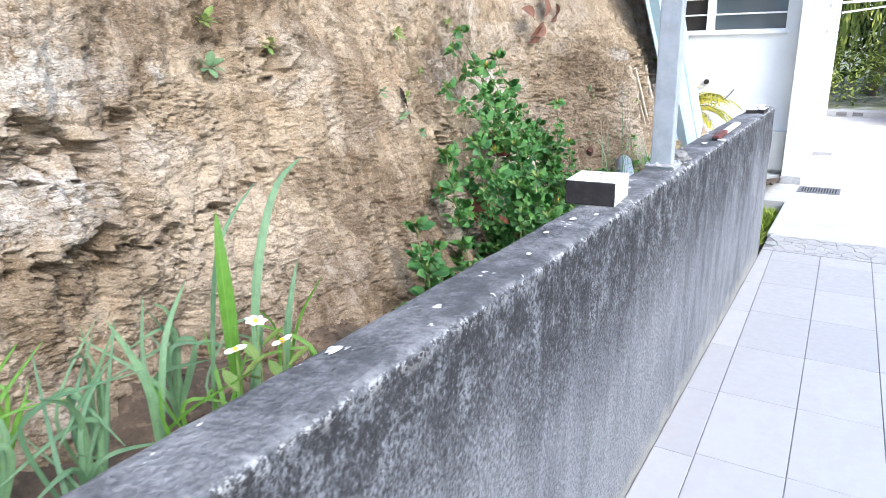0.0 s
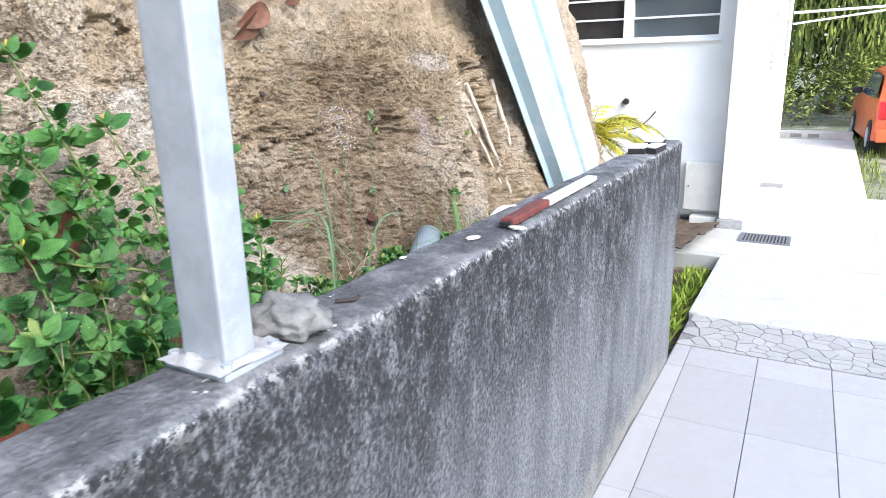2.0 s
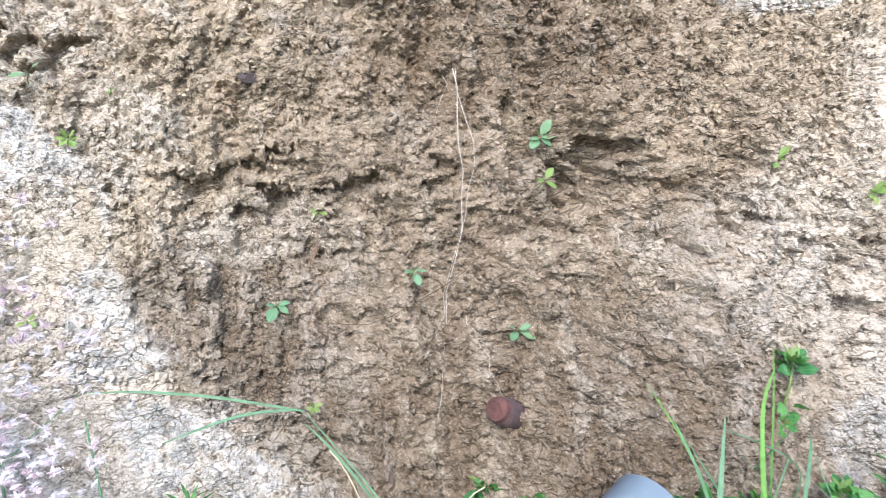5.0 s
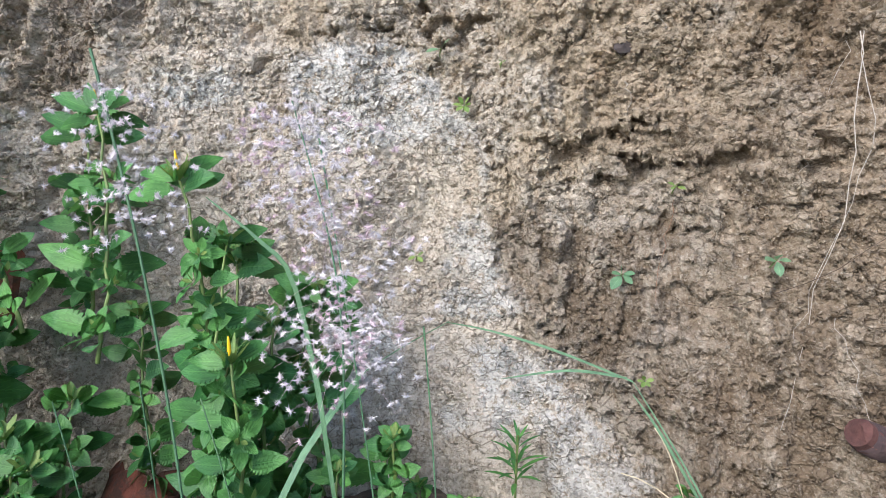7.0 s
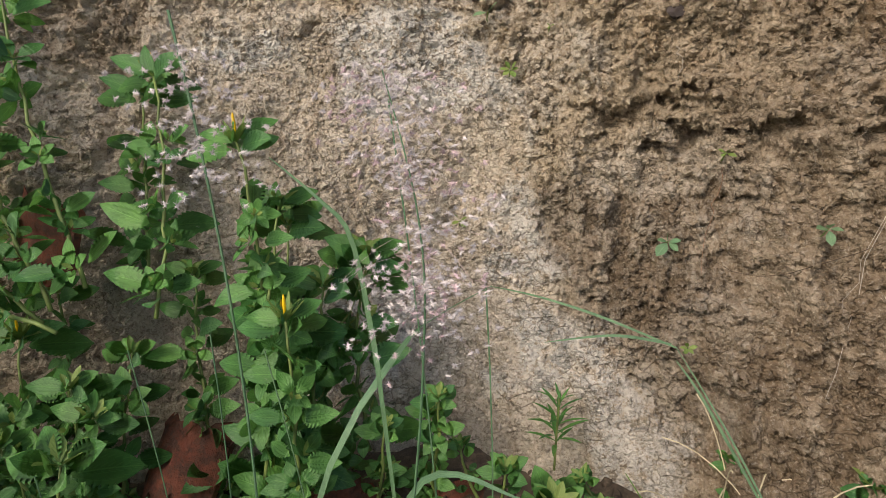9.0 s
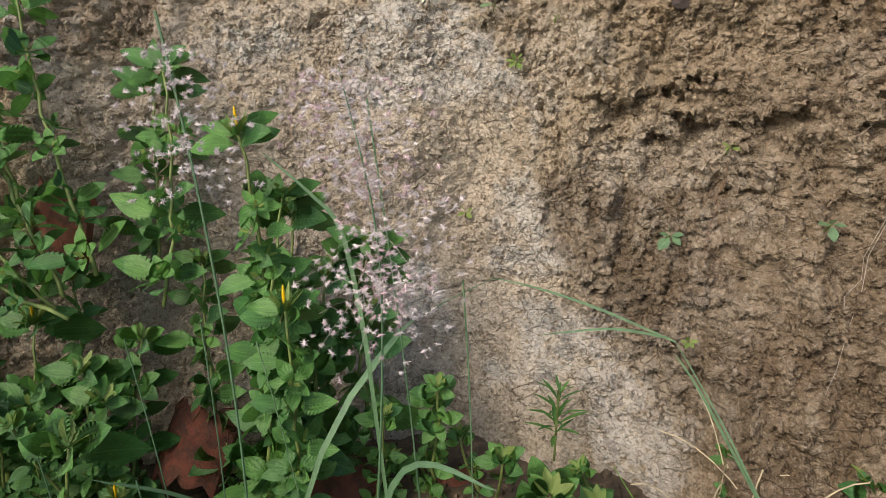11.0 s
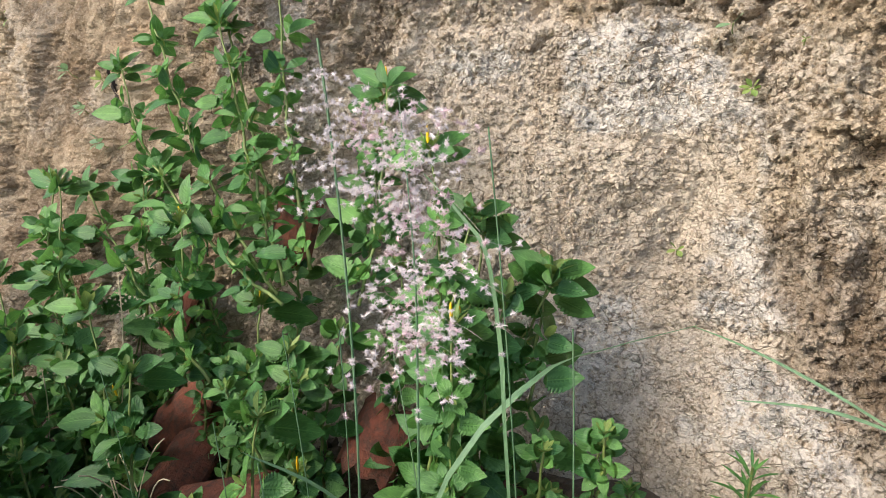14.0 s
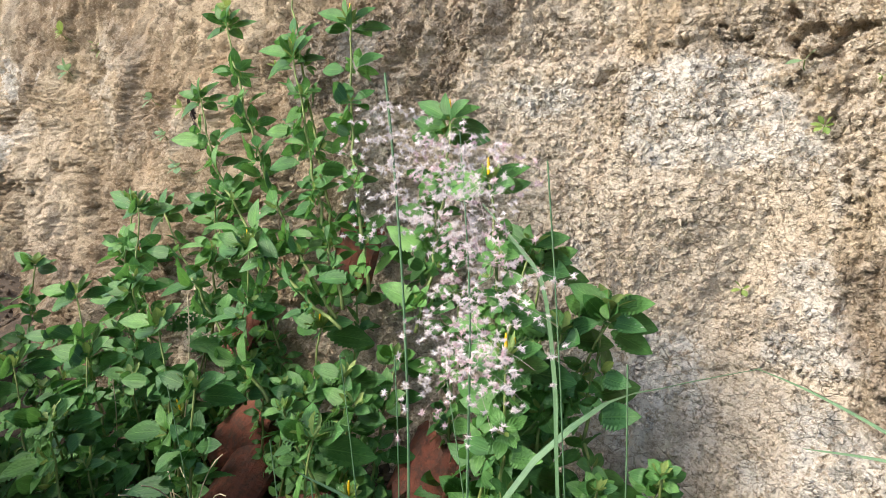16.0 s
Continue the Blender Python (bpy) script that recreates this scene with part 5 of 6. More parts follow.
def sprout(y, z, n=5, size=1.0, young=False, lift=0.02):
    x = bank_x(y, z)
    s = thing("seedling", (x, y, z), "small green seedling rooted in the clay bank", "seedling", "seedlings on the bank")
    part("stem", tube([(-0.01, 0, -0.012), (lift * 0.5, 0, 0.0), (lift, 0.004, 0.012)], 0.0012, 5), M_STEM, s)
    for i in range(n):
        a = i * math.tau / n + y * 5
        set_leaf(s, SPROUT[1 if young else 0], (lift, 0.004, 0.012), (plant_rng.uniform(0.2, 0.9), math.cos(a), math.sin(a) * 0.6 + plant_rng.uniform(-0.1, 0.3)), (plant_rng.uniform(0.3, 0.8), plant_rng.uniform(-0.3, 0.3), 1.0), size * plant_rng.uniform(0.5, 0.9))
    return s


for y, z, n, size, young in ((7.10, 1.40, 6, 1.1, True), (7.44, 1.27, 4, 0.7, True), (7.36, 1.135, 5, 1.25, False), (7.56, 1.18, 4, 1.0, False), (7.76, 1.37, 6, 1.3, False), (7.75, 1.31, 3, 1.0, True), (7.39, 0.98, 5, 0.8, True),
                              (7.06, 1.50, 2, 1.1, False), (6.50, 1.17, 5, 1.2, False), (5.9, 1.56, 4, 1.1, True), (5.62, 1.47, 4, 1.3, True), (4.69, 1.75, 7, 2.2, True), (5.72, 1.72, 7, 2.2, True), (4.95, 1.68, 6, 2.0, True),
                              (4.69, 1.62, 6, 2.2, False), (6.28, 1.78, 5, 1.6, True), (5.45, 1.50, 5, 1.6, False), (5.55, 1.40, 5, 1.7, False), (5.65, 1.32, 5, 1.6, False), (8.1, 1.32, 4, 1.2, True), (8.28, 1.25, 5, 1.4, True),
                              (8.9, 1.52, 7, 1.8, True), (7.17, 1.47, 3, 0.5, True), (7.7, 1.08, 4, 1.2, False), (6.05, 1.42, 5, 1.5, False), (7.0, 1.13, 4, 0.9, True)):
    sprout(y, z, n, size, young)

# wild pine-like sprig and small tufts at the foot of the bank
for x, y, z0, h, count in ((-1.04, 7.19, 0.80, 0.12, 26), (-0.86, 8.06, 0.74, 0.16, 26), (-0.66, 8.12, 0.70, 0.24, 40)):
    p = thing("narrow_leaved_weed", (x, y, z0), "small weed with narrow drooping leaves", "weed", "narrow-leaved weeds")
    part("stem", tube(bend((0, 0, -0.02), (0.01, 0.01, h), 0.004, n=5), 0.002, 5), M_STEM, p)
    for i in range(count):
        a, t = i * 2.4, 0.25 + 0.75 * i / count
        set_leaf(p, NARROW[0], (0.01 * t, 0.01 * t, h * t), (math.cos(a), math.sin(a), 0.25 + 0.8 * t), (0, 0, 1), plant_rng.uniform(0.6, 1.0) * (1.2 - 0.5 * t))


def blade_mesh(bm, pts, width, fold=0.35, uv=None):
    """A grass blade: a folded ribbon that tapers to its tip."""
    uv = bm.loops.layers.uv.verify()
    rows = []
    n = len(pts) - 1
    pts = [Vector(p) for p in pts]
    for i, p in enumerate(pts):
        d = (pts[min(n, i + 1)] - pts[max(0, i - 1)]).normalized()
        side = d.cross(Vector((0.8, -0.2, 0.55))).normalized()
        up = side.cross(d)
        t = i / n
        w = width * 0.5 * min(1, 0.45 + 1.5 * t) * (1 - t ** 2.5) + 0.0004
        rows.append([(bm.verts.new(p + side * s * w + up * abs(s) * w * fold), (t, 0.5 + 0.5 * s)) for s in (-1, 0, 1)])
    for r0, r1 in zip(rows, rows[1:]):
        for k in range(2):
            q = (r0[k], r0[k + 1], r1[k + 1], r1[k])
            f = bm.faces.new([v for v, _ in q])
            for lp, (_, c) in zip(f.loops, q):
                lp[uv].uv = c
    return bm


def polyline(points, n=14):
    """A smooth line through a few points."""
    pts = [Vector(p) for p in points]
    out = []
    m = len(pts) - 1
    for i in range(n + 1):
        s = i / n * m
        k = min(int(s), m - 1)
        t = s - k
        p0, p1, p2, p3 = pts[max(k - 1, 0)], pts[k], pts[k + 1], pts[min(k + 2, m)]
        out.append(0.5 * ((2 * p1) + (p2 - p0) * t + (2 * p0 - 5 * p1 + 4 * p2 - p3) * t * t + (3 * p1 - p0 - 3 * p2 + p3) * t ** 3))
    return out


def grass(name, at, blades, label, material, group="", category="grass"):
    """A tuft: blades as lists of points from its foot, and a width."""
    g = thing(name, at, label, category, group)
    for pts, w in blades:
        part("blade", blade_mesh(bm_new(), [p - Vector(at) for p in polyline(pts)], w), material, g, "", True)
    return g


# long bent blades in front of the bank
grass("tall_grass", (-0.60, 6.98, 0.74), (
    (((-0.56, 6.90, 0.76), (-0.62, 6.985, 1.048), (-0.72, 7.046, 1.149), (-0.90, 7.047, 1.112), (-1.135, 7.075, 1.062), (-1.16, 7.078, 1.058)), 0.0085),
    (((-0.66, 7.05, 0.76), (-0.66, 7.04, 1.105), (-0.67, 7.032, 1.19), (-0.67, 7.02, 1.29), (-0.67, 6.994, 1.326), (-0.67, 6.945, 1.37)), 0.0062),
    (((-0.56, 7.02, 0.76), (-0.54, 7.10, 1.10), (-0.50, 7.20, 1.14)), 0.007),
    (((-0.64, 6.98, 0.75), (-0.58, 6.9, 1.0), (-0.5, 6.82, 1.1)), 0.006)), "tall grass with long bent grey-green blades", M_BLADE, "tall grasses")
grass("tall_grass", (-0.86, 7.42, 0.78), (
    (((-0.80, 7.52, 0.78), (-0.93, 7.44, 0.92), (-1.02, 7.37, 1.02)), 0.0025),
    (((-1.02, 7.37, 1.02), (-1.07, 7.26, 1.045), (-1.11, 7.16, 1.06), (-1.135, 7.08, 1.066)), 0.004),
    (((-1.0, 7.36, 1.035), (-1.0, 7.28, 1.045), (-1.0, 7.18, 1.03)), 0.004),
    (((-0.9, 7.5, 0.8), (-0.98, 7.41, 0.95), (-1.02, 7.37, 1.0)), 0.004)), "fallen grass stalk with green side blades", M_BLADE, "tall grasses")
grass("tall_grass", (-0.50, 7.75, 0.72), (
    (((-0.58, 7.75, 0.72), (-0.60, 7.74, 0.95), (-0.66, 7.80, 1.08)), 0.010),
    (((-0.60, 7.78, 0.72), (-0.62, 7.75, 0.98), (-0.66, 7.72, 1.10)), 0.005),
    (((-0.55, 7.7, 0.72), (-0.60, 7.62, 0.95), (-0.64, 7.54, 1.0)), 0.006),
    (((-0.50, 7.72, 0.72), (-0.45, 7.60, 0.98), (-0.42, 7.5, 1.02)), 0.006),
    (((-0.56, 7.8, 0.72), (-0.66, 7.95, 0.95), (-0.7, 8.0, 0.98)), 0.006)), "tuft of green grass behind the wall", M_BLADE, "tall grasses")
grass("tall_grass", (-0.62, 7.86, 0.72), (
    (((-0.62, 7.86, 0.72), (-0.66, 7.88, 0.90), (-0.72, 7.93, 1.02), (-0.74, 7.97, 1.07)), 0.008),
    (((-0.64, 7.88, 0.72), (-0.74, 7.84, 0.95), (-0.80, 7.80, 1.06)), 0.003),
    (((-0.66, 7.9, 0.72), (-0.76, 8.0, 0.96), (-0.82, 8.06, 1.05)), 0.003)), "bright green grass blades at the bank's foot", M_BLADE_FRESH, "tall grasses")
blade_rng = random.Random(52)
for k in range(13):
    at = (blade_rng.uniform(-0.78, -0.36), blade_rng.uniform(7.35, 8.2), 0.74)
    grass("grass_tuft", at, [((at, (at[0] + blade_rng.uniform(-0.04, 0.04), at[1] + blade_rng.uniform(-0.06, 0.06), 0.74 + blade_rng.uniform(0.08, 0.18)),
          (at[0] + blade_rng.uniform(-0.1, 0.1), at[1] + blade_rng.uniform(-0.14, 0.14), 0.74 + blade_rng.uniform(0.12, 0.28))), blade_rng.uniform(0.002, 0.0045)) for _ in range(9)],
          "tuft of thin green grass behind the wall", M_BLADE_FRESH if k % 2 else M_BLADE, "grass tufts")
# thin flower stalks, upright
stalks = thing("grass_stalks", (-0.5, 7.0, 0.74), "thin upright grass stalks in front of the shrubs", "grass", "tall grasses")
for x, y, z1, lean in ((-0.55, 7.115, 1.43, -0.01), (-0.55, 7.14, 1.29, 0.03), (-0.55, 6.845, 1.22, 0.0), (-0.55, 6.88, 1.24, 0.05), (-0.52, 6.72, 1.10, 0.02), (-0.60, 6.98, 1.2, -0.03), (-0.5, 6.55, 1.12, -0.02), (-0.45, 6.9, 1.15, 0.02)):
    part("stalk", tube(bend((x + 0.5, y - 7.0, 0.0), (x + 0.5, y - 7.0 + lean, z1 - 0.74), 0.01, (0, 1, 0), 8), [0.0010] * 5 + [0.0007] * 4, 5), M_BLADE, stalks)

# the fluffy flower head near the camera
pl = thing("ruby_grass", (-0.42, 7.10, 0.74), "ruby grass with a fluffy pale pink flower head", "grass", "tall grasses")
plume_rng = random.Random(77)
axis = polyline([Vector((0, 0, 0)), Vector((0.01, 0.03, 0.35)), Vector((0.03, 0.06, 0.55)), Vector((0.03, 0.065, 0.64)), Vector((0.01, 0.045, 0.72))], 24)
part("stalk", tube(axis, [0.0012 - 0.0009 * i / 24 for i in range(25)], 5), M_BLADE, pl, "", True)


def spikelet(bm, at, way, size, rng):
    at, way = Vector(at), Vector(way).normalized()
    side = way.cross(Vector((0.4, 0.2, 0.8))).normalized()
    nor = way.cross(side)
    # slim husk
    a = [bm.verts.new(at + way * size * t + (side * math.cos(k * 2.094) + nor * math.sin(k * 2.094)) * size * w) for t, w in ((0.0, 0.03), (0.4, 0.14), (0.7, 0.03)) for k in range(3)]
    for j in (0, 3):
        for k in range(3):
            bm.faces.new((a[j + k], a[j + (k + 1) % 3], a[j + 3 + (k + 1) % 3], a[j + 3 + k]))
    # silky hairs all round
    for _ in range(30):
        h = Vector((rng.gauss(0, 1), rng.gauss(0, 1), rng.gauss(0, 1))).normalized() * size * rng.uniform(0.3, 0.62)
        p = at + way * size * rng.uniform(0.2, 0.6)
        w = h.cross(Vector((0.3, 0.8, 0.4))).normalized() * size * 0.042
        bm.faces.new([bm.verts.new(v) for v in (p - w, p + w, p + h)])


for k in range(46):
    i = 15 + k * 10 // 46
    p0 = axis[min(i, 24)]
    a = k * 2.4
    ln = plume_rng.uniform(0.014, 0.054)
    end = p0 + Vector((math.cos(a) * ln * 0.8, math.sin(a) * ln, -plume_rng.uniform(0.1, 0.7) * ln))
    br = part("branchlet", tube(bend(p0, end, 0.004, n=4), 0.00007, 3), M_PLUME_PINK, pl)
    heads = bm_new()
    for j in range(13):
        t = 0.1 + 0.9 * j / 12
        q = p0.lerp(end, t) + Vector((plume_rng.uniform(-1, 1), plume_rng.uniform(-1, 1), plume_rng.uniform(-1, 0.6))) * 0.011
        spikelet(heads, q, (plume_rng.uniform(-1, 1), plume_rng.uniform(-1, 1), plume_rng.uniform(-1.0, 0.3)), plume_rng.uniform(0.0040, 0.0060), plume_rng)
    part("spikelet_cluster", heads, M_PLUME_PINK if k % 4 == 0 else M_PLUME, br, "fluffy pale pink spikelets")
# a second, smaller head further off and a dry brown one
for at, top, m, nn in (((-0.50, 6.93, 0.74), (-0.545, 6.945, 1.50), M_PLUME, 34), ((-0.66, 6.1, 0.72), (-0.70, 6.20, 1.14), M_STRAW, 9), ((-0.60, 5.95, 0.72), (-0.62, 5.98, 0.98), M_STRAW, 9)):
    g = thing("ruby_grass", at, "thin grass stalk with a faded flower head", "grass", "tall grasses")
    d = Vector(top) - Vector(at)
    ax = bend((0, 0, 0), d, 0.03, (0, 1, 0), 32)
    part("stalk", tube(ax, 0.0012, 5), M_BLADE if m is M_PLUME else M_STRAW, g)
    heads = bm_new()
    for k in range(nn):
        p0 = ax[27 + k * 5 // nn]
        a = k * 2.4
        for j in range(5):
            q = p0 + Vector((math.cos(a) * 0.010 * j, math.sin(a) * 0.014 * j, -0.004 * j + plume_rng.uniform(-0.004, 0.004)))
            spikelet(heads, q, (plume_rng.uniform(-1, 1), plume_rng.uniform(-1, 1), plume_rng.uniform(-1.0, 0.2)), 0.0075, plume_rng)
    part("flower_head", heads, m, g)

# hanging roots and twigs on the face
root_rng = random.Random(9)


def root(points, r, material=M_ROOT, label="thin dry root hanging down the clay bank", off=0.012):
    pts = [Vector((bank_x(y, z) + off, y, z)) for y, z in points]
    ob = mesh_object("hanging_root", add_tube(bm_new(), [p + Vector((root_rng.uniform(0, 0.008), root_rng.uniform(-0.006, 0.006), 0)) for p in polyline(pts, 12)], [0.33 * r * (1 - 0.05 * i) for i in range(13)], 5), material)
    return tagged(ob, label, "root", "hanging roots")


root(((7.66, 1.49), (7.65, 1.38), (7.64, 1.25), (7.605, 1.1), (7.57, 0.96)), 0.0026)
root(((7.66, 1.49), (7.664, 1.38), (7.652, 1.27), (7.61, 1.15), (7.585, 1.08)), 0.0020)
root(((7.65, 1.48), (7.62, 1.36), (7.59, 1.31)), 0.0013)
root(((7.63, 1.12), (7.66, 1.02), (7.68, 0.94)), 0.0013)
root(((7.02, 1.47), (7.05, 1.42), (7.06, 1.36), (7.065, 1.32)), 0.0028)
root(((7.05, 1.38), (7.08, 1.34)), 0.0016)
root(((7.375, 1.44), (7.375, 1.40), (7.375, 1.355)), 0.0022)
root(((7.44, 1.26), (7.43, 1.19), (7.41, 1.10)), 0.0018, M_ROOT_RED)
root(((7.32, 1.53), (7.325, 1.48)), 0.0012)
root(((7.41, 1.55), (7.425, 1.51)), 0.0018)
root(((7.55, 1.30), (7.555, 1.26), (7.55, 1.25)), 0.0010)
root(((7.54, 1.30), (7.535, 1.27)), 0.0010)
root(((7.82, 1.30), (7.7, 1.24), (7.6, 1.16), (7.48, 1.12), (7.42, 1.13)), 0.0024, M_STEM_DARK, "long dark twig lying against the bank", 0.03)
root(((6.35, 1.55), (6.5, 1.59), (6.6, 1.66)), 0.0014)
for k in range(34):
    y, z = root_rng.uniform(6.0, 8.1), root_rng.uniform(0.9, 1.6)
    root(((y, z), (y + root_rng.uniform(-0.02, 0.02), z - root_rng.uniform(0.01, 0.04)), (y + root_rng.uniform(-0.03, 0.03), z - root_rng.uniform(0.04, 0.08))), 0.0006, M_ROOT, "hair-thin root in the clay", 0.004)

# dead leaves lying on the bank
big_dead = leaf_mesh("dead_leaf", 0.16, 0.09, M_DRYLEAF, 0.0, 0.45, 0.5, 9, 0.05)
for k, (y, z, a) in enumerate(((7.36, 1.82, 2.6), (7.44, 1.80, 3.6), (7.47, 1.83, 1.4), (7.40, 1.79, 4.0), (7.50, 1.81, 0.6))):
    d = thing("dead_leaf", (bank_x(y, z) + 0.05, y, z), "large curled dead brown leaf caught on the bank", "leaf", "dead leaves")
    set_leaf(d, big_dead, (0, 0, 0), (0.25, math.cos(a), math.sin(a)), (1, 0, 0.4 - 0.3 * k), 0.95, "blade")
bl = leaf_mesh("withered", 0.07, 0.02, M_BLACKLEAF, 0.1, 0.9, 0.4, 8, 0.0)
wl = thing("withered_leaf", (bank_x(5.62, 1.52) + 0.02, 5.62, 1.52), "withered black leaf hanging on the bank", "leaf", "dead leaves")
for k in range(5):
    set_leaf(wl, bl, (0, 0.012 * k, -0.03 * k), (0.15, 0.3, -1), (1, 0.3 * k - 0.6, 0), 1.0, "lobe")
kb = tagged(mesh_object("dark_burr", lump((0.012, 0.014, 0.012), 2, 0.6, 8, 4), M_BLACKLEAF), "dark bristly burr on the bank", "burr")
kb.location = (bank_x(7.37, 1.49) + 0.006, 7.37, 1.49)

# dry straw at the foot of the bank
for at, count, seed in (((-0.95, 7.46, 0.78), 16, 1), ((-0.62, 7.55, 0.76), 18, 2), ((-0.58, 6.35, 0.78), 12, 3), ((-0.48, 7.72, 0.76), 16, 4)):
    rr = random.Random(seed)
    s = thing("dry_grass", at, "tuft of dry straw-coloured grass at the bank's foot", "grass", "dry tufts")
    for _ in range(count):
        a, ln = rr.uniform(0, 6.28), rr.uniform(0.08, 0.2)
        p = (rr.uniform(-0.05, 0.05), rr.uniform(-0.06, 0.06), -0.02)
        part("straw", tube(bend(p, (p[0] + math.cos(a) * ln * 0.5, p[1] + math.sin(a) * ln * 0.8, rr.uniform(0.02, 0.16)), 0.03, n=6), 0.0011, 4), M_STRAW, s)

# broad blades and daisies by the near end of the wall
grass("broad_leaved_grass", (-0.38, 4.06, 0.98), (
    (((-0.38, 4.10, 0.98), (-0.37, 4.09, 1.2), (-0.37, 4.09, 1.32), (-0.38, 4.10, 1.40)), 0.034),), "broad bright green grass blade behind the wall", M_BLADE_FRESH, "broad grass")
grass("broad_leaved_grass", (-0.35, 4.15, 0.98), (
    (((-0.36, 4.13, 0.98), (-0.38, 4.17, 1.22), (-0.40, 4.26, 1.40), (-0.41, 4.36, 1.46)), 0.020),
    (((-0.36, 4.2, 0.98), (-0.35, 4.22, 1.15), (-0.36, 4.27, 1.26)), 0.018),
    (((-0.40, 4.05, 0.98), (-0.42, 4.12, 1.30), (-0.44, 4.25, 1.42)), 0.010),
    (((-0.38, 3.92, 0.98), (-0.40, 3.93, 1.12), (-0.44, 3.90, 1.25)), 0.020),
    (((-0.38, 3.92, 0.98), (-0.40, 3.97, 1.18), (-0.44, 4.06, 1.27)), 0.013)), "tuft of grey-green grass blades behind the wall", M_BLADE, "broad grass")
gr_rng = random.Random(31)
for k in range(10):
    at = (gr_rng.uniform(-0.75, -0.28), 3.5 + 0.09 * k + gr_rng.uniform(-0.05, 0.05), 0.82)
    grass("grass_tuft", at, [(((at[0], at[1], 0.84), (at[0] + gr_rng.uniform(-0.06, 0.06), at[1] + gr_rng.uniform(-0.08, 0.08), gr_rng.uniform(0.95, 1.1)),
          (at[0] + gr_rng.uniform(-0.14, 0.14), at[1] + gr_rng.uniform(-0.18, 0.18), gr_rng.uniform(0.98, 1.2))), gr_rng.uniform(0.006, 0.014)) for _ in range(11 if k < 8 else 4)], "tuft of fresh green grass behind the wall", M_BLADE_FRESH if k % 3 == 0 else M_BLADE, "grass tufts")
petal = leaf_mesh("petal", 0.020, 0.013, M_PETAL, 0.0, 0.1, 0.1, 5, 0.1)
for x, y, z, tilt in ((-0.235, 3.99, 1.205, 0.3), (-0.26, 4.06, 1.225, -0.2), (-0.21, 4.07, 1.195, 0.7)):
    d = thing("daisy", (x, y, z - 0.2), "white daisy with a yellow centre behind the wall", "flower", "daisies")
    part("stem", tube(bend((-0.02, 0, -0.1), (0, 0, 0.2), 0.01, (1, 0, 0), 5), 0.0012, 5), M_STEM, d)
    c = bm_new()
    bmesh.ops.create_uvsphere(c, u_segments=8, v_segments=5, radius=0.005, matrix=Matrix.Translation((0, 0, 0.202)))
    part("centre", c, M_YELLOW, d, "yellow flower centre", True)
    for k in range(7):
        a = k * math.tau / 7
        set_leaf(d, petal, (0, 0, 0.2), (math.cos(a), math.sin(a), 0.15 + tilt * math.cos(a)), (0.2, -0.2, 1), 1.0, "petal")
    for k in range(3):
        set_leaf(d, LEAVES_YOUNG[0], (0, 0, 0.15 - 0.03 * k), (math.cos(k * 2 + 1), math.sin(k * 2 + 1), 0.4), (0, 0, 1), 1.4)

# weeds in the gutter past the wall's end
gw = bm_new()
gwr = random.Random(6)
for _ in range(620):
    p = Vector((gwr.uniform(-0.24, -0.06), gwr.uniform(9.1, 10.9), -0.09))
    h = gwr.uniform(0.04, 0.12)
    q = p + Vector((gwr.uniform(-0.06, 0.08), gwr.uniform(-0.06, 0.06), h))
    s = Vector((gwr.uniform(-1, 1), gwr.uniform(-1, 1), 0)).normalized() * gwr.uniform(0.005, 0.012)
    m = p.lerp(q, 0.6)
    gw.faces.new([gw.verts.new(v) for v in (p, m + s, q, m - s)])
tagged(mesh_object("gutter_weeds", gw, M_WEED), "low bright green weeds growing in the gutter", "weeds", kind="stuff")

# yellow-green palm beside the house
palm = thing("areca_palm", (-1.24, 11.4, 0.42), "young yellow-green palm beside the house wall", "palm")
pr = random.Random(15)
part("trunk", tube([(0, 0, -0.6), (0.0, 0.0, 0.45)], [0.05, 0.035], 10), M_STEM, palm)
for k in range(40):
    a = -1.2 + k * 0.45 + pr.uniform(-0.2, 0.2)
    ln, up = pr.uniform(0.3, 0.6), pr.uniform(0.5, 1.3)
    pts = [Vector((math.cos(a) * ln * t, math.sin(a) * ln * t, 0.45 + ln * up * t - 0.75 * ln * t * t)) for t in [i / 10 for i in range(11)]]
    fr = part("frond", tube(pts, [0.006 - 0.0005 * i for i in range(11)], 5), M_STEM, palm, "arching yellow palm frond")
    lf = bm_new()
    for i in range(2, 11):
        d = (pts[i] - pts[i - 1]).normalized()
        s = d.cross(Vector((0, 0, 1))).normalized()
        for sg in (-1, 1):
            tip = pts[i] + (s * sg * 0.75 + d * 0.8 + Vector((0, 0, -0.35 + pr.uniform(-0.2, 0.1)))) * pr.uniform(0.10, 0.19)
            m = pts[i].lerp(tip, 0.4)
            lf.faces.new([lf.verts.new(v) for v in (pts[i], m + d * 0.018, tip, m - d * 0.018)])
    part("foliage", lf, M_PALM, fr)
br_ = thing("bare_branch", (-1.1, 11.6, 0.6), "white pipe offcut and bare twig by the palm", "branch")
part("offcut", tube([(0.0, 0.1, 0.40), (0.14, 0.15, 0.34)], 0.016, 8), M_TRIM, br_)
part("twig", tube(bend((0.1, 0.2, 0.36), (0.34, 0.3, 0.52), -0.05, n=6), 0.006, 5), M_STEM_DARK, br_)

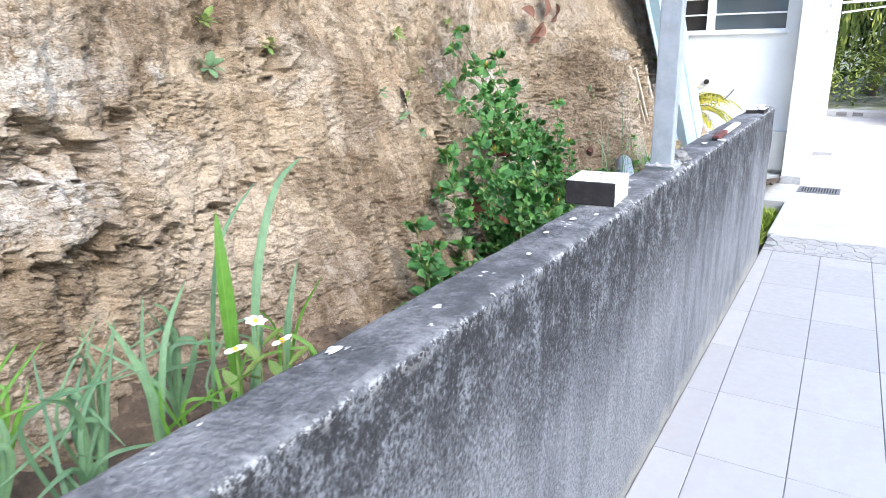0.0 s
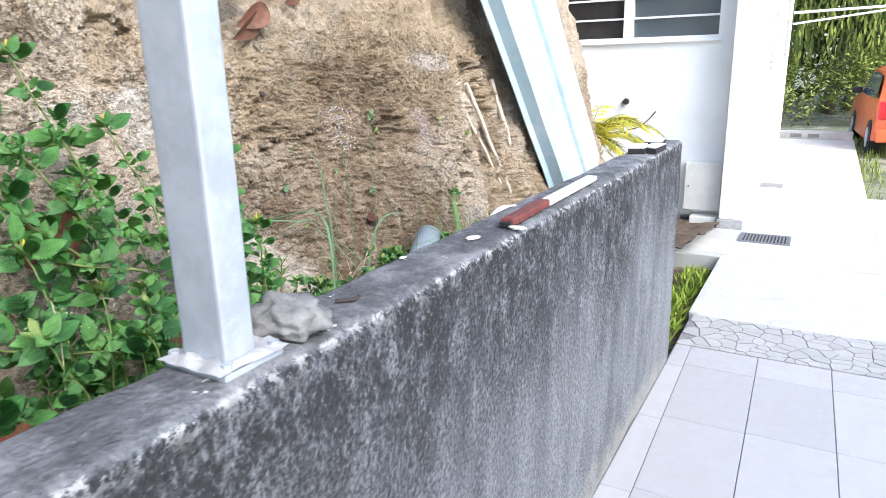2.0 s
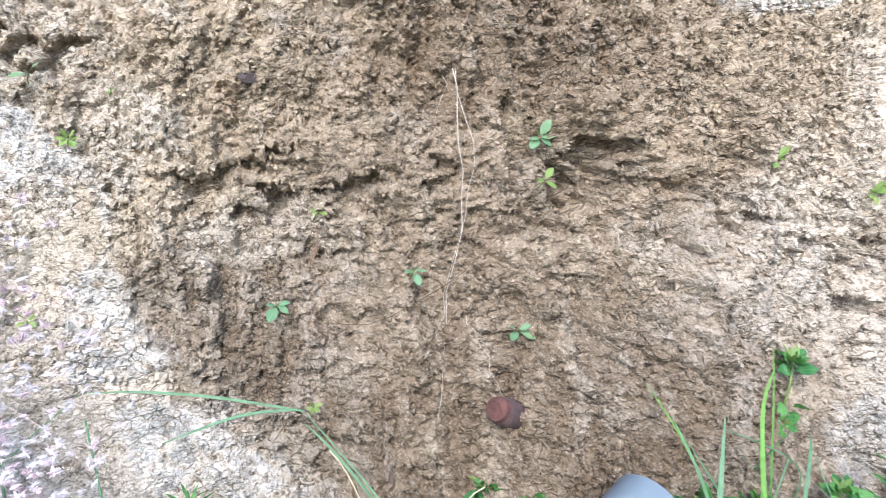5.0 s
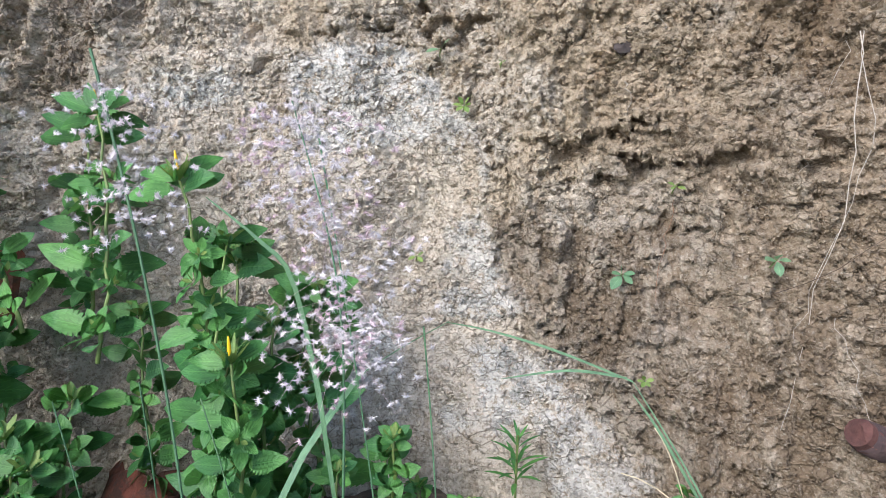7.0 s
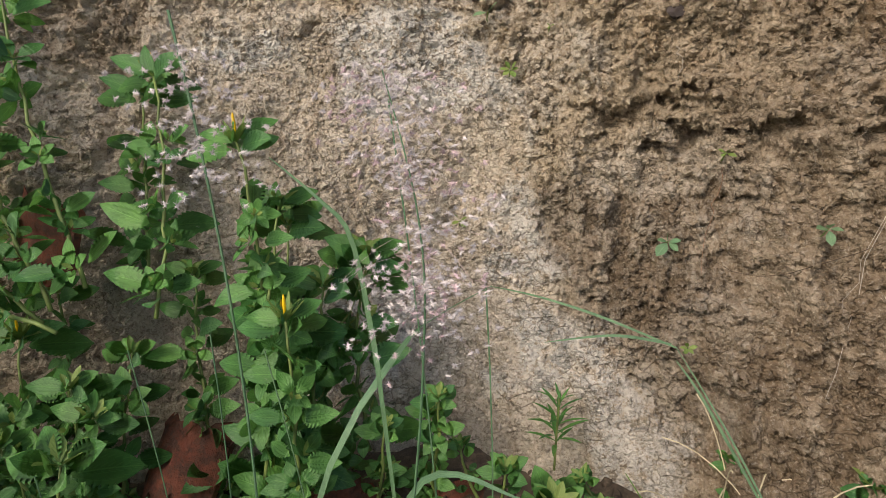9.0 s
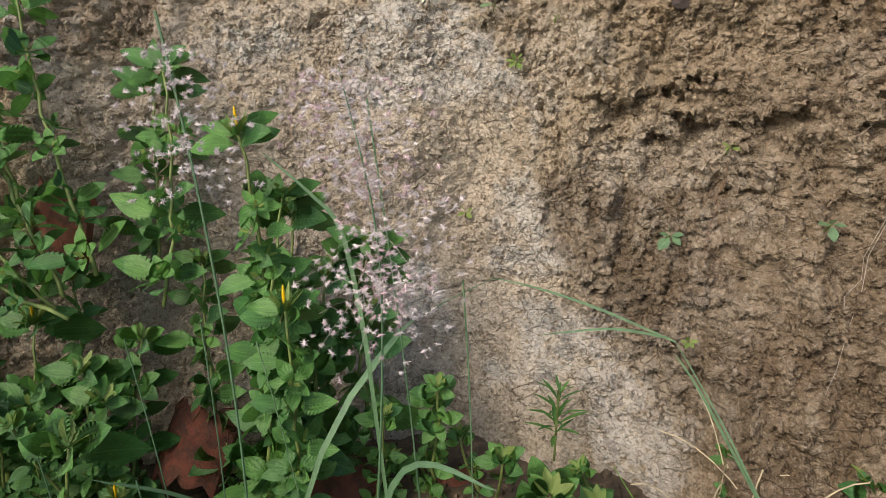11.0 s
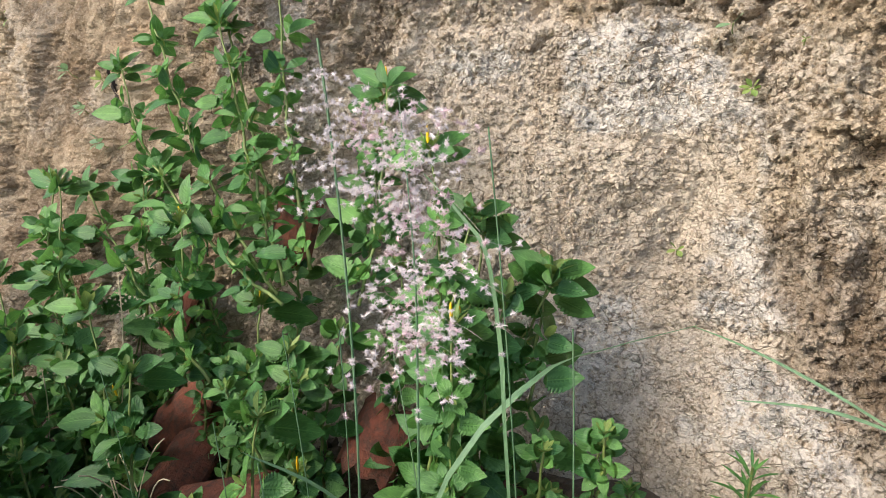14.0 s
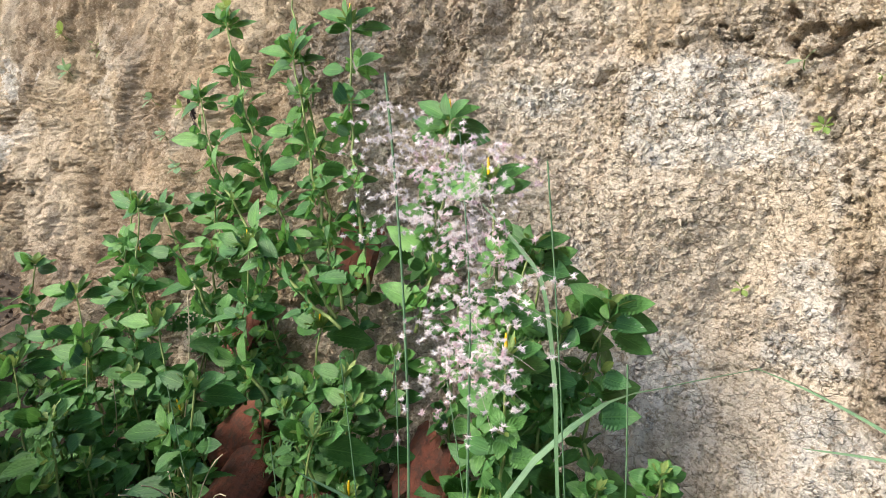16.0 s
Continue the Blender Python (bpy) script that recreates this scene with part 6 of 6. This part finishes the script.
# ---------------------------------------------------------------- the distance
def leaf_cloud(bm, centre, radii, count, size, rng, flat=0.6):
    for _ in range(count):
        d = Vector((rng.gauss(0, 1), rng.gauss(0, 1), rng.gauss(0, 1))).normalized()
        k = rng.uniform(0.45, 1.0)
        p = Vector((centre[0] + d.x * radii[0] * k, centre[1] + d.y * radii[1] * k, centre[2] + d.z * radii[2] * k))
        a = Vector((rng.uniform(-1, 1), rng.uniform(-1, 1), rng.uniform(-flat, flat))).normalized() * size * rng.uniform(0.6, 1.3)
        b = a.cross(Vector((rng.uniform(-1, 1), rng.uniform(-1, 1), 1.0))).normalized() * a.length * 0.45
        bm.faces.new([bm.verts.new(v) for v in (p - a, p + b, p + a, p - b)])


far_rng = random.Random(41)
hedge = bm_new()
for k in range(60):
    x = far_rng.uniform(-2.5, 7.0)
    y = far_rng.uniform(24.4, 27.5)
    leaf_cloud(hedge, (x, y, 0.25 + (y - 24.4) * 0.45), (0.75, 0.6, 0.6), 240, 0.065, far_rng)
tagged(mesh_object("hedge", hedge, M_HEDGE), "overgrown sunlit bank of shrubs beyond the yard", "shrubs", kind="stuff")
vines = bm_new()
for k in range(420):
    x, y, z0 = far_rng.uniform(-2, 7), far_rng.uniform(26, 29), far_rng.uniform(2.0, 5.0)
    for j in range(12):
        p = Vector((x + far_rng.uniform(-0.06, 0.06), y, z0 - 0.14 * j))
        a = Vector((far_rng.uniform(-0.03, 0.03), 0.02, -0.13))
        b = Vector((0.03, far_rng.uniform(-0.03, 0.03), 0))
        vines.faces.new([vines.verts.new(v) for v in (p - a, p + b, p + a, p - b)])
tagged(mesh_object("hanging_vines", vines, M_HEDGE), "pale vines hanging from the trees", "vines", kind="stuff")
for k, (x, y, r, h) in enumerate(((0.55, 29.0, 0.22, 6.0), (1.1, 30.5, 0.16, 7.0), (-1.5, 31, 0.25, 8), (3.0, 30.0, 0.2, 7.0), (5.2, 31.5, 0.25, 7.5), (2.1, 33, 0.2, 8))):
    tr = thing("tree", (x, y, -0.1), "tall dark tree behind the overgrown bank", "tree", "far trees")
    tk = bm_new()
    add_tube(tk, bend((0, 0, 0), (0.3, 0.2, h * 0.75), 0.15, (1, 0, 0), 8), [r * (1 - 0.08 * i) for i in range(9)], 9)
    for j in range(6):
        a = j * 1.9
        add_tube(tk, bend((0.2, 0.1, h * (0.3 + 0.07 * j)), (math.cos(a) * 1.5, math.sin(a) * 1.5, h * (0.55 + 0.08 * j)), 0.1, n=5), [r * 0.35, r * 0.3, r * 0.25, r * 0.2, r * 0.12, r * 0.06], 6)
    part("trunk", tk, M_BARK, tr, "", True)
    cr = bm_new()
    for j in range(16):
        a = j * 2.4
        rad = far_rng.uniform(0.4, 2.0)
        leaf_cloud(cr, (math.cos(a) * rad, math.sin(a) * rad, h * far_rng.uniform(0.3, 1.0)), (1.0, 0.9, 0.7), 170, 0.12, far_rng)
    part("crown", cr, M_TREE, tr)
wood = bm_new()
for k in range(110):
    leaf_cloud(wood, (far_rng.uniform(-12, 16), far_rng.uniform(34, 38), far_rng.uniform(0.5, 9.0)), (2.0, 1.2, 1.4), 120, 0.3, far_rng)
tagged(mesh_object("far_woods", wood, M_TREE), "dense dark green woods in the distance", "woods", kind="stuff")
vg = bm_new()
for _ in range(3500):
    p = Vector((far_rng.uniform(1.1, 4.5), far_rng.uniform(14.5, 24.3), -0.13))
    if 14.5 < p.y < 19.0 and p.x > 1.45:
        continue
    q = p + Vector((far_rng.uniform(-0.05, 0.05), far_rng.uniform(-0.05, 0.05), far_rng.uniform(0.05, 0.2)))
    s = Vector((far_rng.uniform(-1, 1), far_rng.uniform(-1, 1), 0)).normalized() * 0.012
    vg.faces.new([vg.verts.new(v) for v in (p - s, p + s, q)])
tagged(mesh_object("verge_grass", vg, M_HEDGE), "rough grass along the walkway's edge", "grass", kind="stuff")

# parked car
car = thing("car", (2.02, 20.9, -0.13), "orange-red hatchback parked on the grass beyond the house", "car")
side = ((-1.95, 0.30), (-1.98, 0.62), (-1.90, 0.92), (-1.72, 1.30), (-1.45, 1.46), (-0.2, 1.50), (0.35, 1.40), (0.95, 1.0), (1.75, 0.86), (1.95, 0.65), (1.95, 0.30), (1.0, 0.22), (-1.0, 0.22))
cb = bm_new()
secs = []
for x, tuck in ((-0.82, 0.80), (-0.70, 0.0), (0.70, 0.0), (0.82, 0.80)):
    secs.append([cb.verts.new((x * (1 - (0.16 * max(0, (z - 0.9) / 0.6))), y * (0.97 if abs(x) > 0.8 else 1), z if abs(x) < 0.8 else min(z, 0.3 + (z - 0.3) * 0.96))) for y, z in side])
for s0, s1 in zip(secs, secs[1:]):
    for k in range(len(side)):
        cb.faces.new((s0[k], s0[(k + 1) % len(side)], s1[(k + 1) % len(side)], s1[k]))
cb.faces.new(secs[0][::-1])
cb.faces.new(secs[-1])
bmesh.ops.recalc_face_normals(cb, faces=cb.faces)
part("body", cb, M_CAR, car)
for sx in (-1, 1):
    sg = bm_new()
    sg.faces.new([sg.verts.new((sx * v, y, z)) for v, y, z in ((0.80, -1.45, 0.97), (0.725, -1.30, 1.36), (0.715, -0.2, 1.41), (0.725, 0.25, 1.34), (0.80, 0.75, 0.98))])
    part("side_window", sg, M_GLASS, car, "dark side glass")
    for y in (-1.25, 1.25):
        wh = bm_new()
        bmesh.ops.create_cone(wh, cap_ends=True, segments=24, radius1=0.30, radius2=0.30, depth=0.2, matrix=Matrix.Translation((sx * 0.73, y, 0.30)) @ Matrix.Rotation(radians(90), 4, "Y"))
        w = part("wheel", wh, M_RUBBER, car)
        rim = bm_new()
        bmesh.ops.create_cone(rim, cap_ends=True, segments=16, radius1=0.18, radius2=0.16, depth=0.02, matrix=Matrix.Translation((sx * 0.838, y, 0.30)) @ Matrix.Rotation(radians(90), 4, "Y"))
        part("rim", rim, M_STEEL, w)
    tl = part("tail_lamp", box((sx * 0.60, -2.0, 0.66), (sx * 0.80, -1.88, 0.95), 0.02), M_LAMP_RED, car, "red tail lamp")
    part("mirror", box((sx * 0.80, 0.55, 0.98), (sx * 0.98, 0.68, 1.10), 0.03), M_BLOCK_BLACK, car, "black door mirror")
rg = bm_new()
rg.faces.new([rg.verts.new(v) for v in ((-0.6, -1.92, 0.95), (0.6, -1.92, 0.95), (0.56, -1.76, 1.30), (-0.56, -1.76, 1.30))])
part("rear_window", rg, M_GLASS, car, "dark rear glass")
part("bumper", box((-0.8, -2.04, 0.28), (0.8, -1.92, 0.50), 0.03), M_CAR, car)
car.rotation_euler = (0, 0, radians(4))
